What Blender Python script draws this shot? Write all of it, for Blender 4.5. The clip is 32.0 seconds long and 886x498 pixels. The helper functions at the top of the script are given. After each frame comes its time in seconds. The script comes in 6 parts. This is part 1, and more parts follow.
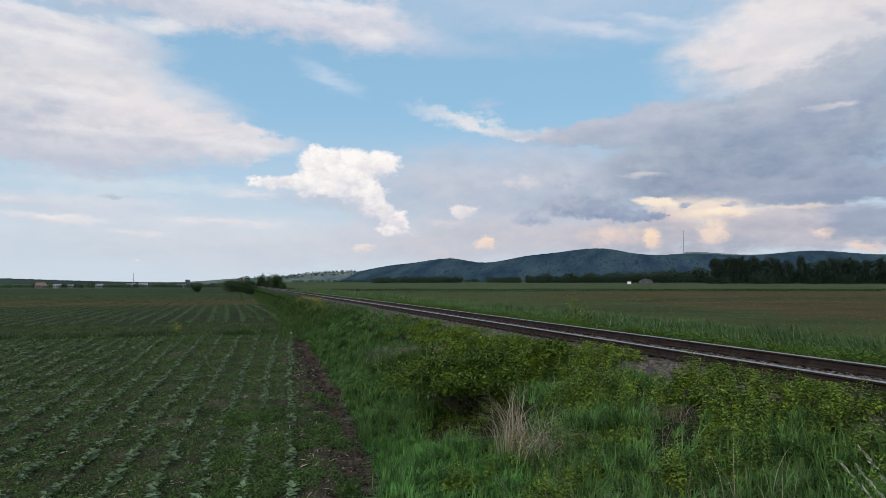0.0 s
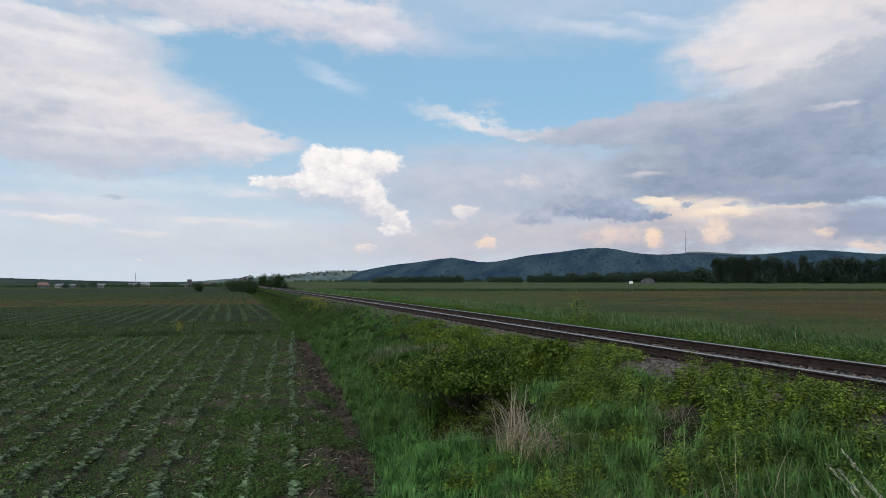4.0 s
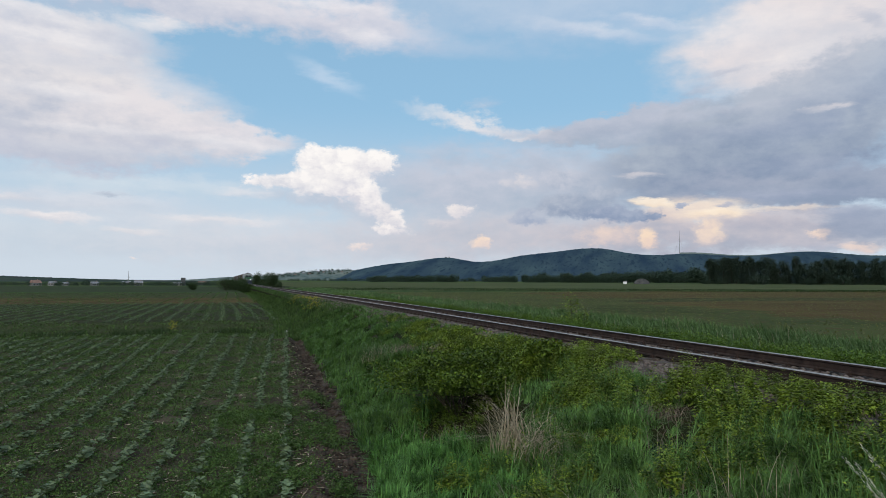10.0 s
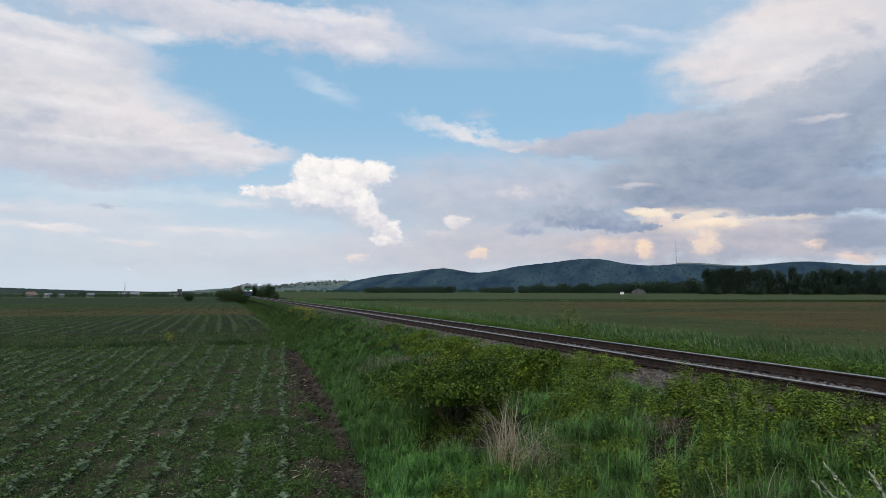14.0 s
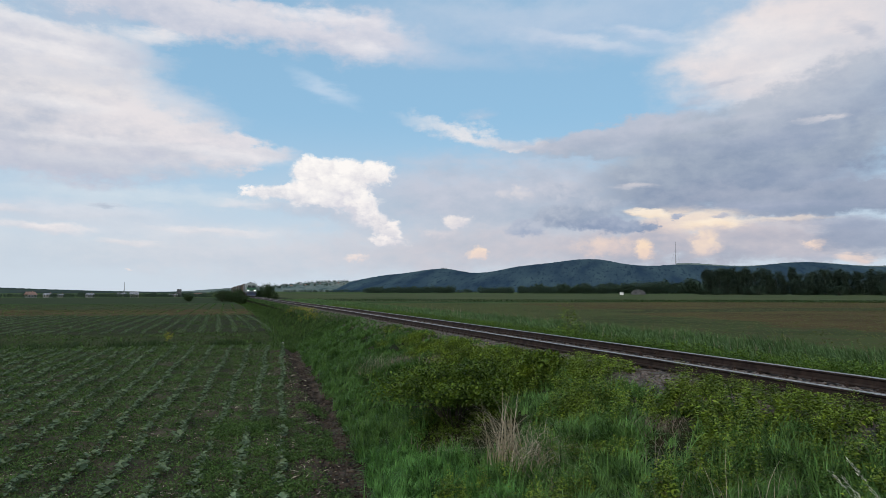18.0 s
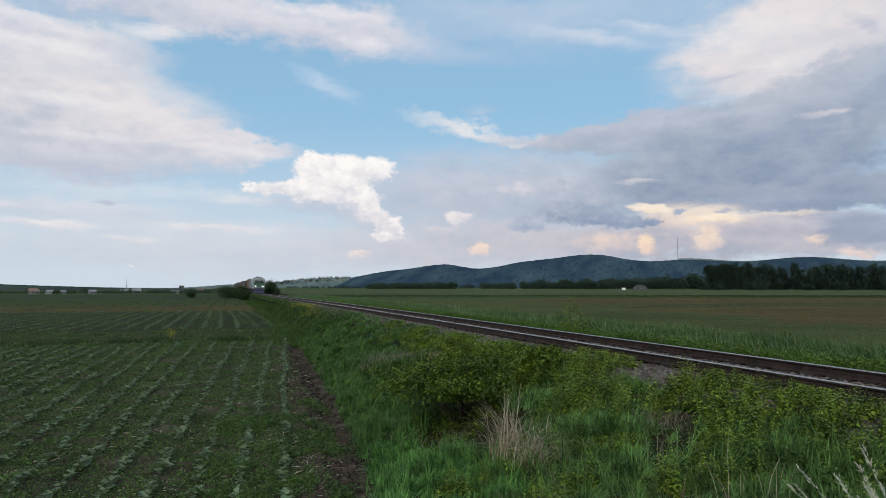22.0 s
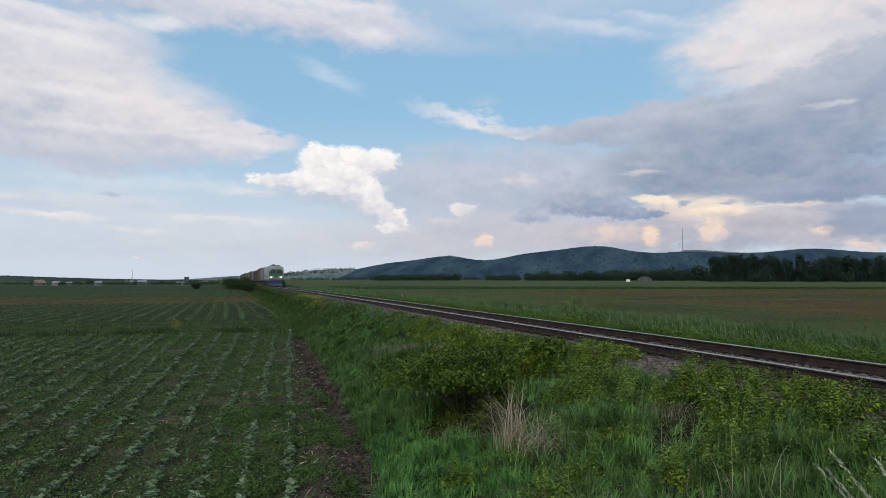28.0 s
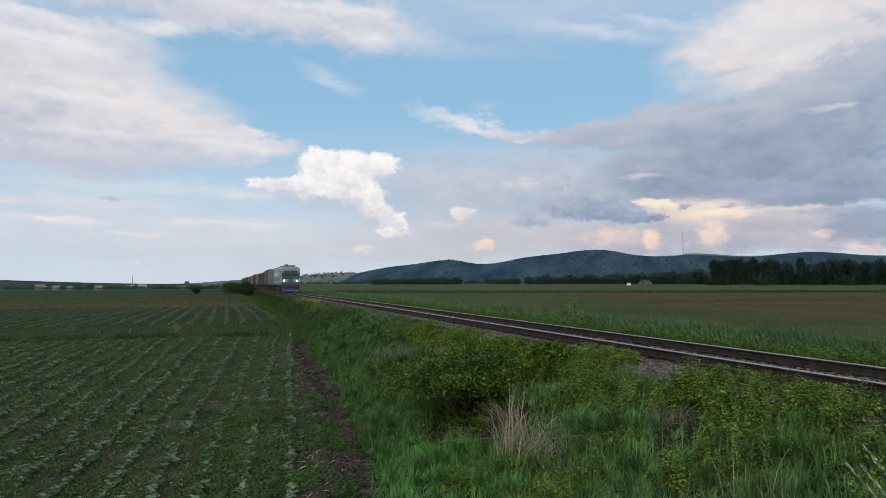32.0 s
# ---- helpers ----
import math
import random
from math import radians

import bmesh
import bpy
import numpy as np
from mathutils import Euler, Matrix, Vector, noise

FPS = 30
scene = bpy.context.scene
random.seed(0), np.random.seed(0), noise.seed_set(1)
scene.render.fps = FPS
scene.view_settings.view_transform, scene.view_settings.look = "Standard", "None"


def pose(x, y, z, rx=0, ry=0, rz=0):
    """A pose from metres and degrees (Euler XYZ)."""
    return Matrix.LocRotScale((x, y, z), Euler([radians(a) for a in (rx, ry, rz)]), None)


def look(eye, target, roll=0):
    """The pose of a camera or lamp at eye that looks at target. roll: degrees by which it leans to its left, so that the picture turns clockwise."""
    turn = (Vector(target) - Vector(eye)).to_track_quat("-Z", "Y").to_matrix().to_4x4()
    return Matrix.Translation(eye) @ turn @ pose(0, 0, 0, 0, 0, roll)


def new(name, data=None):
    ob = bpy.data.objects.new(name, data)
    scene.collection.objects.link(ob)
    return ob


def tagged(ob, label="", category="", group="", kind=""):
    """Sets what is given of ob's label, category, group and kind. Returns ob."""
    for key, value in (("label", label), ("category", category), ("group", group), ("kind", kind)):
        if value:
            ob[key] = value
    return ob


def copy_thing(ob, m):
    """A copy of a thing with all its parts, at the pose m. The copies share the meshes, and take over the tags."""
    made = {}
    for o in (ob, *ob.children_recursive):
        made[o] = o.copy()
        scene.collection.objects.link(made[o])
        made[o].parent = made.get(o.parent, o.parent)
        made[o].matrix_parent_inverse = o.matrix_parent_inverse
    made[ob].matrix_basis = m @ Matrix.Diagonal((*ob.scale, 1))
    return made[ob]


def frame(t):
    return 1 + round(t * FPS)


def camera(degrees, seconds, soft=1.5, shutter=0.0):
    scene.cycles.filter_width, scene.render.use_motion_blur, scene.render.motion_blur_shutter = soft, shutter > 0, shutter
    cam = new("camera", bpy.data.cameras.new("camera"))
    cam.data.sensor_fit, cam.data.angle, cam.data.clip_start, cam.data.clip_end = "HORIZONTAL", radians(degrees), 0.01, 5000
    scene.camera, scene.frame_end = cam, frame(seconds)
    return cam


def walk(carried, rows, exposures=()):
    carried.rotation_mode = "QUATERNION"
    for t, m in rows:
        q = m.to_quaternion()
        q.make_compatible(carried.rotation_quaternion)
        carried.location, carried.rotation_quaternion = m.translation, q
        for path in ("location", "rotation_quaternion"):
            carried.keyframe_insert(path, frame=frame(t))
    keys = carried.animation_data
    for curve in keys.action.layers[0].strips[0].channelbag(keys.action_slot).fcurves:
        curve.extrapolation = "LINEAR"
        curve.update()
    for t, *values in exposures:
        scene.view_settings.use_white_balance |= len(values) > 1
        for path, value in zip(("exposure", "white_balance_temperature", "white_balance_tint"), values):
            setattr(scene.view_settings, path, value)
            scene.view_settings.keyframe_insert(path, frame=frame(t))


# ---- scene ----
cam = camera(66, 32.0, soft=0.45)
EYE = (0.0, 0.0, 3.2)


def gaze(turn, tilt, lean):
    """The standing camera turned that far to the right of the track, tilted up and leaned, in degrees."""
    a, e = radians(turn), radians(tilt)
    way = Vector((math.sin(a) * math.cos(e), math.cos(a) * math.cos(e), math.sin(e)))
    return look(EYE, Vector(EYE) + way * 100, lean)


# the camera stands in the grass beside the line and only sways in the hand
walk(cam, [
    (0.0, gaze(17.498, 2.711, 0.009)),
    (0.5, gaze(17.492, 2.715, 0.036)),
    (1.0, gaze(17.489, 2.694, 0.056)),
    (1.5, gaze(17.487, 2.698, 0.012)),
    (2.0, gaze(17.456, 2.697, -0.021)),
    (2.5, gaze(17.434, 2.679, -0.054)),
    (3.0, gaze(17.389, 2.684, -0.020)),
    (3.5, gaze(17.366, 2.691, 0.006)),
    (5.5, gaze(17.352, 2.610, -0.069)),
    (6.0, gaze(17.366, 2.572, -0.061)),
    (6.5, gaze(17.368, 2.518, -0.044)),
    (7.0, gaze(17.371, 2.505, -0.054)),
    (7.5, gaze(17.401, 2.485, -0.041)),
    (8.0, gaze(17.499, 2.436, -0.024)),
    (8.5, gaze(17.583, 2.400, 0.045)),
    (9.0, gaze(17.683, 2.402, 0.098)),
    (9.5, gaze(17.753, 2.475, 0.178)),
    (10.0, gaze(17.814, 2.643, 0.256)),
    (10.5, gaze(17.885, 2.802, 0.294)),
    (11.0, gaze(17.935, 2.964, 0.284)),
    (11.5, gaze(17.984, 3.108, 0.247)),
    (12.0, gaze(18.005, 3.195, 0.254)),
    (12.5, gaze(18.021, 3.305, 0.239)),
    (13.0, gaze(18.038, 3.427, 0.214)),
    (13.5, gaze(18.054, 3.506, 0.169)),
    (14.0, gaze(18.061, 3.550, 0.125)),
    (14.5, gaze(18.063, 3.594, 0.111)),
    (16.5, gaze(18.104, 3.645, 0.015)),
    (17.0, gaze(18.128, 3.623, 0.084)),
    (17.5, gaze(18.123, 3.596, 0.158)),
    (18.0, gaze(18.095, 3.571, 0.166)),
    (18.5, gaze(18.059, 3.570, 0.109)),
    (19.0, gaze(18.013, 3.606, 0.081)),
    (19.5, gaze(18.000, 3.597, 0.060)),
    (20.0, gaze(18.004, 3.518, 0.014)),
    (20.5, gaze(18.005, 3.433, 0.007)),
    (21.0, gaze(18.005, 3.359, 0.006)),
    (21.5, gaze(17.988, 3.291, 0.001)),
    (22.0, gaze(17.938, 3.217, 0.039)),
    (22.5, gaze(17.913, 3.147, 0.130)),
    (23.0, gaze(17.916, 3.088, 0.174)),
    (23.5, gaze(17.907, 3.018, 0.186)),
    (24.0, gaze(17.869, 2.969, 0.197)),
    (24.5, gaze(17.800, 2.924, 0.178)),
    (25.0, gaze(17.752, 2.856, 0.170)),
    (25.5, gaze(17.731, 2.801, 0.173)),
    (27.5, gaze(17.573, 2.530, 0.070)),
    (28.0, gaze(17.576, 2.510, 0.064)),
    (28.5, gaze(17.577, 2.453, 0.065)),
    (29.0, gaze(17.575, 2.385, 0.052)),
    (29.5, gaze(17.562, 2.346, 0.018)),
    (30.0, gaze(17.517, 2.393, -0.016)),
    (30.5, gaze(17.468, 2.547, -0.033)),
    (31.0, gaze(17.482, 2.674, -0.068)),
    (31.5, gaze(17.507, 2.768, -0.055)),
    (32.0, gaze(17.544, 2.835, -0.026)),
])

# ---- sky, clouds and light ----
FACING = 17.5  # degrees from the track to the middle of the view


def lin(r, g, b):
    """A colour as seen on a screen, in scene values."""
    return tuple(((c / 255 + 0.055) / 1.055) ** 2.4 if c > 10 else c / 255 / 12.92 for c in (r, g, b)) + (1.0,)


world = bpy.data.worlds.new("sky")
scene.world = world
world.use_nodes = True
wt = world.node_tree
wt.nodes.clear()


def wn(kind, **props):
    n = wt.nodes.new(kind)
    for k, v in props.items():
        if k == "operation":
            n.operation = v
        elif k == "blend":
            n.data_type, n.blend_type = "RGBA", v
    return n


def wmath(op, a, b=None, c=None):
    n = wn("ShaderNodeMath", operation=op)
    for i, v in enumerate((a, b, c)):
        if v is None:
            continue
        if isinstance(v, (int, float)):
            n.inputs[i].default_value = v
        else:
            wt.links.new(v, n.inputs[i])
    return n.outputs[0]


def wramp(value, a, b, c=0.0, d=1.0, smooth=True):
    n = wn("ShaderNodeMapRange")
    n.interpolation_type = "SMOOTHSTEP" if smooth else "LINEAR"
    wt.links.new(value, n.inputs["Value"])
    for k, v in zip(("From Min", "From Max", "To Min", "To Max"), (a, b, c, d)):
        n.inputs[k].default_value = v
    return n.outputs["Result"]


def wmix(fac, a, b):
    n = wn("ShaderNodeMix", blend="MIX")
    n.clamp_factor = True
    for v, i in ((fac, 0), (a, 6), (b, 7)):
        if isinstance(v, (int, float)):
            n.inputs[i].default_value = v
        elif isinstance(v, tuple):
            n.inputs[i].default_value = v
        else:
            wt.links.new(v, n.inputs[i])
    return n.outputs[2]


ways = wn("ShaderNodeTexCoord").outputs["Generated"]
sep = wn("ShaderNodeSeparateXYZ")
wt.links.new(ways, sep.inputs[0])
azimuth = wmath("MULTIPLY", wmath("ARCTAN2", sep.outputs[0], sep.outputs[1]), 57.2958)
height = wmath("MULTIPLY", wmath("ARCSINE", sep.outputs[2]), 57.2958)


def wnoise(scale, flat, detail, rough, warp=0.0):
    m = wn("ShaderNodeMapping")
    m.inputs["Scale"].default_value = (scale, scale, scale * flat)
    wt.links.new(ways, m.inputs["Vector"])
    n = wn("ShaderNodeTexNoise")
    n.inputs["Scale"].default_value, n.inputs["Detail"].default_value = 1.0, detail
    n.inputs["Roughness"].default_value, n.inputs["Distortion"].default_value = rough, warp
    wt.links.new(m.outputs[0], n.inputs["Vector"])
    return n


def warped(noise_node, across, up, second=None):
    """Sky places in degrees, pushed about by a noise."""
    s = wn("ShaderNodeSeparateColor")
    wt.links.new(noise_node.outputs["Color"], s.inputs[0])
    c = wn("ShaderNodeCombineXYZ")
    a, h = wmath("MULTIPLY_ADD", wmath("SUBTRACT", s.outputs[0], 0.5), across, azimuth), wmath("MULTIPLY_ADD", wmath("SUBTRACT", s.outputs[1], 0.5), up, height)
    if second:
        s = wn("ShaderNodeSeparateColor")
        wt.links.new(second.outputs["Color"], s.inputs[0])
        a, h = wmath("MULTIPLY_ADD", wmath("SUBTRACT", s.outputs[0], 0.5), across * 0.35, a), wmath("MULTIPLY_ADD", wmath("SUBTRACT", s.outputs[1], 0.5), up * 0.45, h)
    wt.links.new(a, c.inputs[0])
    wt.links.new(h, c.inputs[1])
    return c.outputs[0]


fine = wnoise(10, 2.6, 10, 0.58)
billow = wnoise(40, 1.5, 8, 0.62)
tone = wnoise(7, 3.5, 7, 0.6, 0.3)
wisp = warped(fine, 8.0, 4.4, billow)
streak = warped(wnoise(24, 3.0, 8, 0.6), 4.0, 1.3)
curd = warped(billow, 2.0, 1.5)
lump = wn("ShaderNodeTexVoronoi")  # rounded heads of the heaped clouds
for key, value in (("Scale", 36.0), ("Detail", 2.0), ("Roughness", 0.5), ("Lacunarity", 2.3)):
    lump.inputs[key].default_value = value
stir = wn("ShaderNodeVectorMath", operation="MULTIPLY_ADD")
wt.links.new(billow.outputs["Color"], stir.inputs[0])
stir.inputs[1].default_value = (0.05, 0.05, 0.04)
wt.links.new(ways, stir.inputs[2])
wt.links.new(stir.outputs[0], lump.inputs["Vector"])
heads = wmath("SUBTRACT", 0.58, lump.outputs["Distance"])
grain_wisp = wmath("MULTIPLY_ADD", fine.outputs["Fac"], 2.2, wmath("MULTIPLY_ADD", billow.outputs["Fac"], 1.1, -1.65))
grain_curd = wmath("MULTIPLY_ADD", heads, 0.7, wmath("MULTIPLY_ADD", billow.outputs["Fac"], 2.2, -0.95))
LIT = 10.0  # the sky texture is dimmed to a tenth, the clouds are given in full

air = wn("ShaderNodeTexSky")
air.sky_type, air.sun_disc = "NISHITA", False
air.sun_elevation, air.sun_rotation = radians(28), radians(213.7)
air.air_density, air.dust_density, air.ozone_density, air.altitude = 1.0, 1.2, 1.5, 100
veil = wmix(wramp(height, -1, 24, 0.95, 0.72), air.outputs[0], tuple(LIT * c for c in lin(150, 196, 228)[:3]) + (1,))
sky = wmix(wramp(height, 1, 15, 0.9, 0.0), veil, tuple(LIT * c for c in lin(210, 219, 229)[:3]) + (1,))
# broken cloud all round, thinner where the open blue is seen
side = wmath("ABSOLUTE", wmath("SUBTRACT", azimuth, FACING))
cover = wmath("MULTIPLY", wramp(tone.outputs["Fac"], 0.4, 0.58), wmath("MAXIMUM", wramp(side, 36, 55), wramp(height, 22, 34)))
sky = wmix(wmath("MULTIPLY", cover, 0.9), sky, wmix(fine.outputs["Fac"], tuple(LIT * c for c in lin(176, 184, 204)[:3]) + (1,), tuple(LIT * c for c in lin(236, 232, 234)[:3]) + (1,)))


def cloud(form, az, el, wide, high, turn, soft, strength, dark, light):
    """One body of cloud: its place and half sizes in degrees, its lean, how ragged and dense it is, its shaded and lit colours."""
    global sky
    m = wn("ShaderNodeMapping")
    m.vector_type = "TEXTURE"
    m.inputs["Location"].default_value = (az, el, 0)
    m.inputs["Rotation"].default_value = (0, 0, radians(turn))
    m.inputs["Scale"].default_value = (wide, high, 1)
    step = wn("ShaderNodeVectorMath", operation="MULTIPLY_ADD")  # takes the clouds one after another
    wt.links.new(sky, step.inputs[0])
    step.inputs[1].default_value = (1e-9, 1e-9, 1e-9)
    wt.links.new(form, step.inputs[2])
    wt.links.new(step.outputs[0], m.inputs["Vector"])
    d = wn("ShaderNodeVectorMath", operation="LENGTH")
    wt.links.new(m.outputs[0], d.inputs[0])
    out = d.outputs["Value"]
    if form is curd:
        out = wmath("MULTIPLY_ADD", heads, -min(0.6, 0.4 / min(wide, high)), out)
    mask = wmath("MULTIPLY", wramp(out, 1 + soft * 0.5, 1 - soft, 0, 1), strength)
    s = wn("ShaderNodeSeparateXYZ")
    wt.links.new(m.outputs[0], s.inputs[0])
    lit = wmath("ADD", grain_curd if form is curd else grain_wisp, wramp(s.outputs[1], -0.9, 0.7, 0.1, 0.85))
    shade = wmix(lit, tuple(LIT * c for c in lin(*dark)[:3]) + (1,), tuple(LIT * c for c in lin(*light)[:3]) + (1,))
    sky = wmix(mask, sky, shade)


# high veils
cloud(wisp, 27.82, 21.82, 19.29, 2.80, 0, 0.9, 0.5, (190, 203, 224), (210, 216, 230))
# the broad bank of cloud over the village
cloud(wisp, -13.75, 13.41, 12.49, 5.27, -4, 0.35, 0.96, (194, 198, 211), (232, 227, 228))
cloud(wisp, -5.76, 11.83, 7.61, 2.70, -6, 0.35, 0.95, (202, 205, 216), (230, 225, 228))
cloud(wisp, 0.59, 11.11, 5.21, 1.18, -2, 0.45, 0.92, (207, 209, 219), (230, 225, 229))
cloud(wisp, -13.88, 18.03, 9.34, 2.11, -2, 0.5, 0.9, (202, 206, 219), (230, 227, 230))
cloud(wisp, -3.03, 21.14, 14.98, 1.87, -2, 0.5, 0.9, (200, 203, 217), (226, 223, 229))
cloud(wisp, 11.06, 20.53, 6.56, 1.89, -6, 0.6, 0.8, (202, 205, 219), (228, 223, 229))
cloud(wisp, -11.87, 9.49, 10.45, 1.24, 0, 0.6, 0.8, (191, 194, 211), (208, 210, 220))
# streaks on the bank
cloud(streak, -12.79, 17.26, 4.67, 0.58, -2, 0.9, 0.7, (224, 224, 230), (244, 240, 240))
cloud(streak, -13.90, 18.90, 3.87, 0.45, -8, 0.9, 0.6, (226, 226, 232), (242, 239, 240))
cloud(streak, -5.09, 19.27, 2.47, 0.68, 4, 0.8, 0.75, (214, 217, 226), (240, 236, 237))
cloud(streak, -10.54, 15.64, 7.12, 0.72, 0, 0.9, 0.55, (196, 202, 215), (212, 214, 223))
cloud(streak, -11.60, 13.58, 4.03, 0.52, 0, 0.9, 0.7, (224, 224, 230), (243, 239, 239))
cloud(streak, -3.34, 14.40, 4.61, 0.94, -12, 0.9, 0.5, (206, 210, 221), (228, 226, 231))
cloud(streak, 0.59, 10.85, 4.16, 0.58, -4, 0.8, 0.75, (220, 221, 228), (240, 236, 238))
cloud(streak, -9.29, 11.10, 6.10, 0.41, 0, 0.9, 0.55, (222, 222, 228), (238, 234, 236))
cloud(streak, -8.87, 9.34, 8.81, 0.71, 0, 0.9, 0.6, (190, 197, 211), (206, 210, 220))
cloud(streak, 8.21, 22.01, 5.63, 0.50, -3, 0.8, 0.7, (220, 220, 228), (243, 238, 240))
cloud(streak, 11.06, 19.76, 2.28, 0.65, -10, 0.8, 0.7, (222, 222, 229), (242, 238, 240))
cloud(streak, 17.31, 19.14, 7.19, 0.87, -3, 0.95, 0.4, (190, 202, 222), (206, 213, 228))
cloud(streak, 8.02, 16.50, 2.90, 0.75, -22, 0.95, 0.45, (206, 220, 238), (226, 233, 243))
# low bands
cloud(wisp, -6.48, 7.28, 13.08, 1.04, 0, 0.9, 0.5, (200, 214, 226), (214, 222, 230))
cloud(wisp, -6.00, 3.39, 20.75, 2.18, 0, 0.9, 0.7, (198, 209, 221), (212, 219, 227))
cloud(wisp, 8.82, 2.72, 19.48, 2.06, 0, 0.8, 0.75, (198, 206, 218), (214, 215, 223))
# the bright streak and the broad grey bank
cloud(wisp, 46.04, 17.93, 10.26, 5.00, 12, 0.5, 0.94, (210, 210, 218), (234, 225, 225))
# the fan of high cloud and its flecks
cloud(streak, 30.58, 19.95, 5.93, 0.59, -10, 0.95, 0.6, (200, 210, 228), (226, 228, 236))
cloud(streak, 35.08, 20.18, 3.94, 0.49, -12, 0.95, 0.55, (206, 214, 230), (230, 231, 237))
cloud(streak, 42.19, 18.91, 5.17, 1.59, 0, 0.9, 0.5, (224, 224, 230), (244, 240, 240))
cloud(streak, 45.63, 16.62, 3.37, 0.99, 10, 0.9, 0.5, (226, 224, 229), (246, 240, 238))
cloud(streak, 50.01, 18.57, 1.37, 0.59, -25, 0.8, 0.7, (178, 186, 203), (196, 200, 213))
cloud(streak, 40.92, 16.02, 2.23, 0.25, 8, 0.9, 0.55, (176, 185, 203), (194, 199, 213))
cloud(streak, 38.63, 14.80, 1.88, 0.34, 12, 0.9, 0.6, (172, 183, 202), (192, 198, 213))
cloud(streak, 21.14, 14.65, 1.34, 0.41, 10, 0.95, 0.5, (176, 194, 216), (190, 203, 221))
cloud(wisp, 23.02, 7.92, 15.52, 3.31, 0, 0.7, 0.88, (174, 185, 202), (198, 201, 214))
cloud(wisp, 27.66, 3.64, 19.31, 2.34, 0, 0.8, 0.8, (178, 183, 197), (204, 198, 205))
cloud(wisp, 21.14, 12.96, 6.14, 0.71, -13, 0.95, 0.85, (214, 218, 227), (238, 234, 234))
cloud(wisp, 26.33, 11.74, 3.24, 0.52, -6, 0.5, 0.95, (222, 222, 228), (243, 235, 232))
cloud(wisp, 32.30, 12.30, 8.43, 1.56, 5, 0.35, 0.94, (168, 180, 198), (192, 196, 210))
cloud(wisp, 42.41, 10.29, 12.88, 3.70, 9, 0.3, 0.97, (136, 151, 176), (172, 182, 197))
cloud(wisp, 47.77, 13.74, 7.08, 2.71, 20, 0.3, 0.9, (150, 164, 187), (182, 190, 204))
cloud(wisp, 46.15, 6.91, 12.06, 1.67, 0, 0.4, 0.95, (140, 154, 178), (164, 173, 192))
# relief of the grey bank
cloud(streak, 24.46, 12.08, 3.30, 0.46, -6, 0.8, 0.6, (184, 192, 208), (204, 207, 219))
cloud(streak, 32.30, 12.44, 7.14, 0.71, 4, 0.9, 0.5, (160, 172, 193), (184, 191, 207))
cloud(streak, 40.87, 13.10, 7.66, 0.55, 4, 0.9, 0.45, (172, 182, 200), (196, 200, 213))
cloud(streak, 40.83, 11.41, 7.25, 0.77, 0, 0.9, 0.5, (148, 162, 186), (166, 176, 197))
cloud(streak, 46.19, 8.65, 5.15, 0.91, 0, 0.9, 0.5, (146, 160, 185), (164, 174, 195))
cloud(streak, 33.59, 8.56, 1.76, 0.27, 0, 0.8, 0.6, (196, 198, 209), (222, 216, 219))
cloud(streak, 47.74, 12.76, 1.61, 0.28, 5, 0.8, 0.7, (200, 202, 212), (226, 220, 222))
cloud(streak, 44.64, 6.47, 6.41, 0.42, 0, 0.7, 0.8, (148, 161, 185), (166, 175, 196))
# the sunlit gap over the hills
cloud(wisp, 40.29, 3.76, 13.31, 1.58, 0, 0.5, 0.94, (170, 175, 191), (199, 193, 200))
cloud(wisp, 47.51, 3.00, 3.91, 0.58, 0, 0.6, 0.7, (176, 183, 199), (196, 195, 207))
cloud(streak, 44.61, 4.78, 4.53, 1.01, 0, 0.6, 0.75, (178, 179, 193), (204, 197, 203))
cloud(streak, 37.85, 5.61, 4.18, 0.98, 0, 0.6, 0.85, (226, 209, 202), (249, 230, 210))
cloud(streak, 39.50, 5.46, 2.46, 0.40, 0, 0.7, 0.95, (246, 226, 204), (254, 240, 220))
cloud(streak, 34.87, 6.34, 1.82, 0.32, -8, 0.6, 0.95, (244, 226, 206), (254, 241, 224))
cloud(streak, 44.63, 5.58, 3.40, 0.21, 0, 0.7, 0.5, (238, 220, 206), (251, 235, 217))
cloud(curd, 39.14, 3.89, 1.23, 1.32, 8, 0.5, 0.75, (230, 210, 202), (252, 228, 204))
cloud(curd, 34.61, 3.32, 0.96, 1.00, 30, 0.5, 0.85, (236, 210, 198), (253, 226, 198))
cloud(curd, 31.53, 3.69, 2.68, 0.92, 0, 0.6, 0.7, (222, 205, 202), (243, 219, 204))
cloud(streak, 44.20, 3.31, 3.41, 0.76, 0, 0.7, 0.7, (184, 184, 197), (210, 202, 206))
cloud(curd, 46.73, 3.61, 0.87, 0.37, 0, 0.6, 0.85, (234, 212, 202), (250, 225, 206))
cloud(streak, 49.42, 2.46, 1.54, 0.32, 0, 0.7, 0.85, (226, 208, 203), (245, 222, 208))
cloud(streak, 49.63, 4.03, 2.73, 1.37, 0, 0.5, 0.9, (140, 154, 178), (160, 170, 191))
cloud(streak, 48.61, 5.00, 2.44, 0.57, 0, 0.6, 0.8, (146, 159, 183), (166, 175, 195))
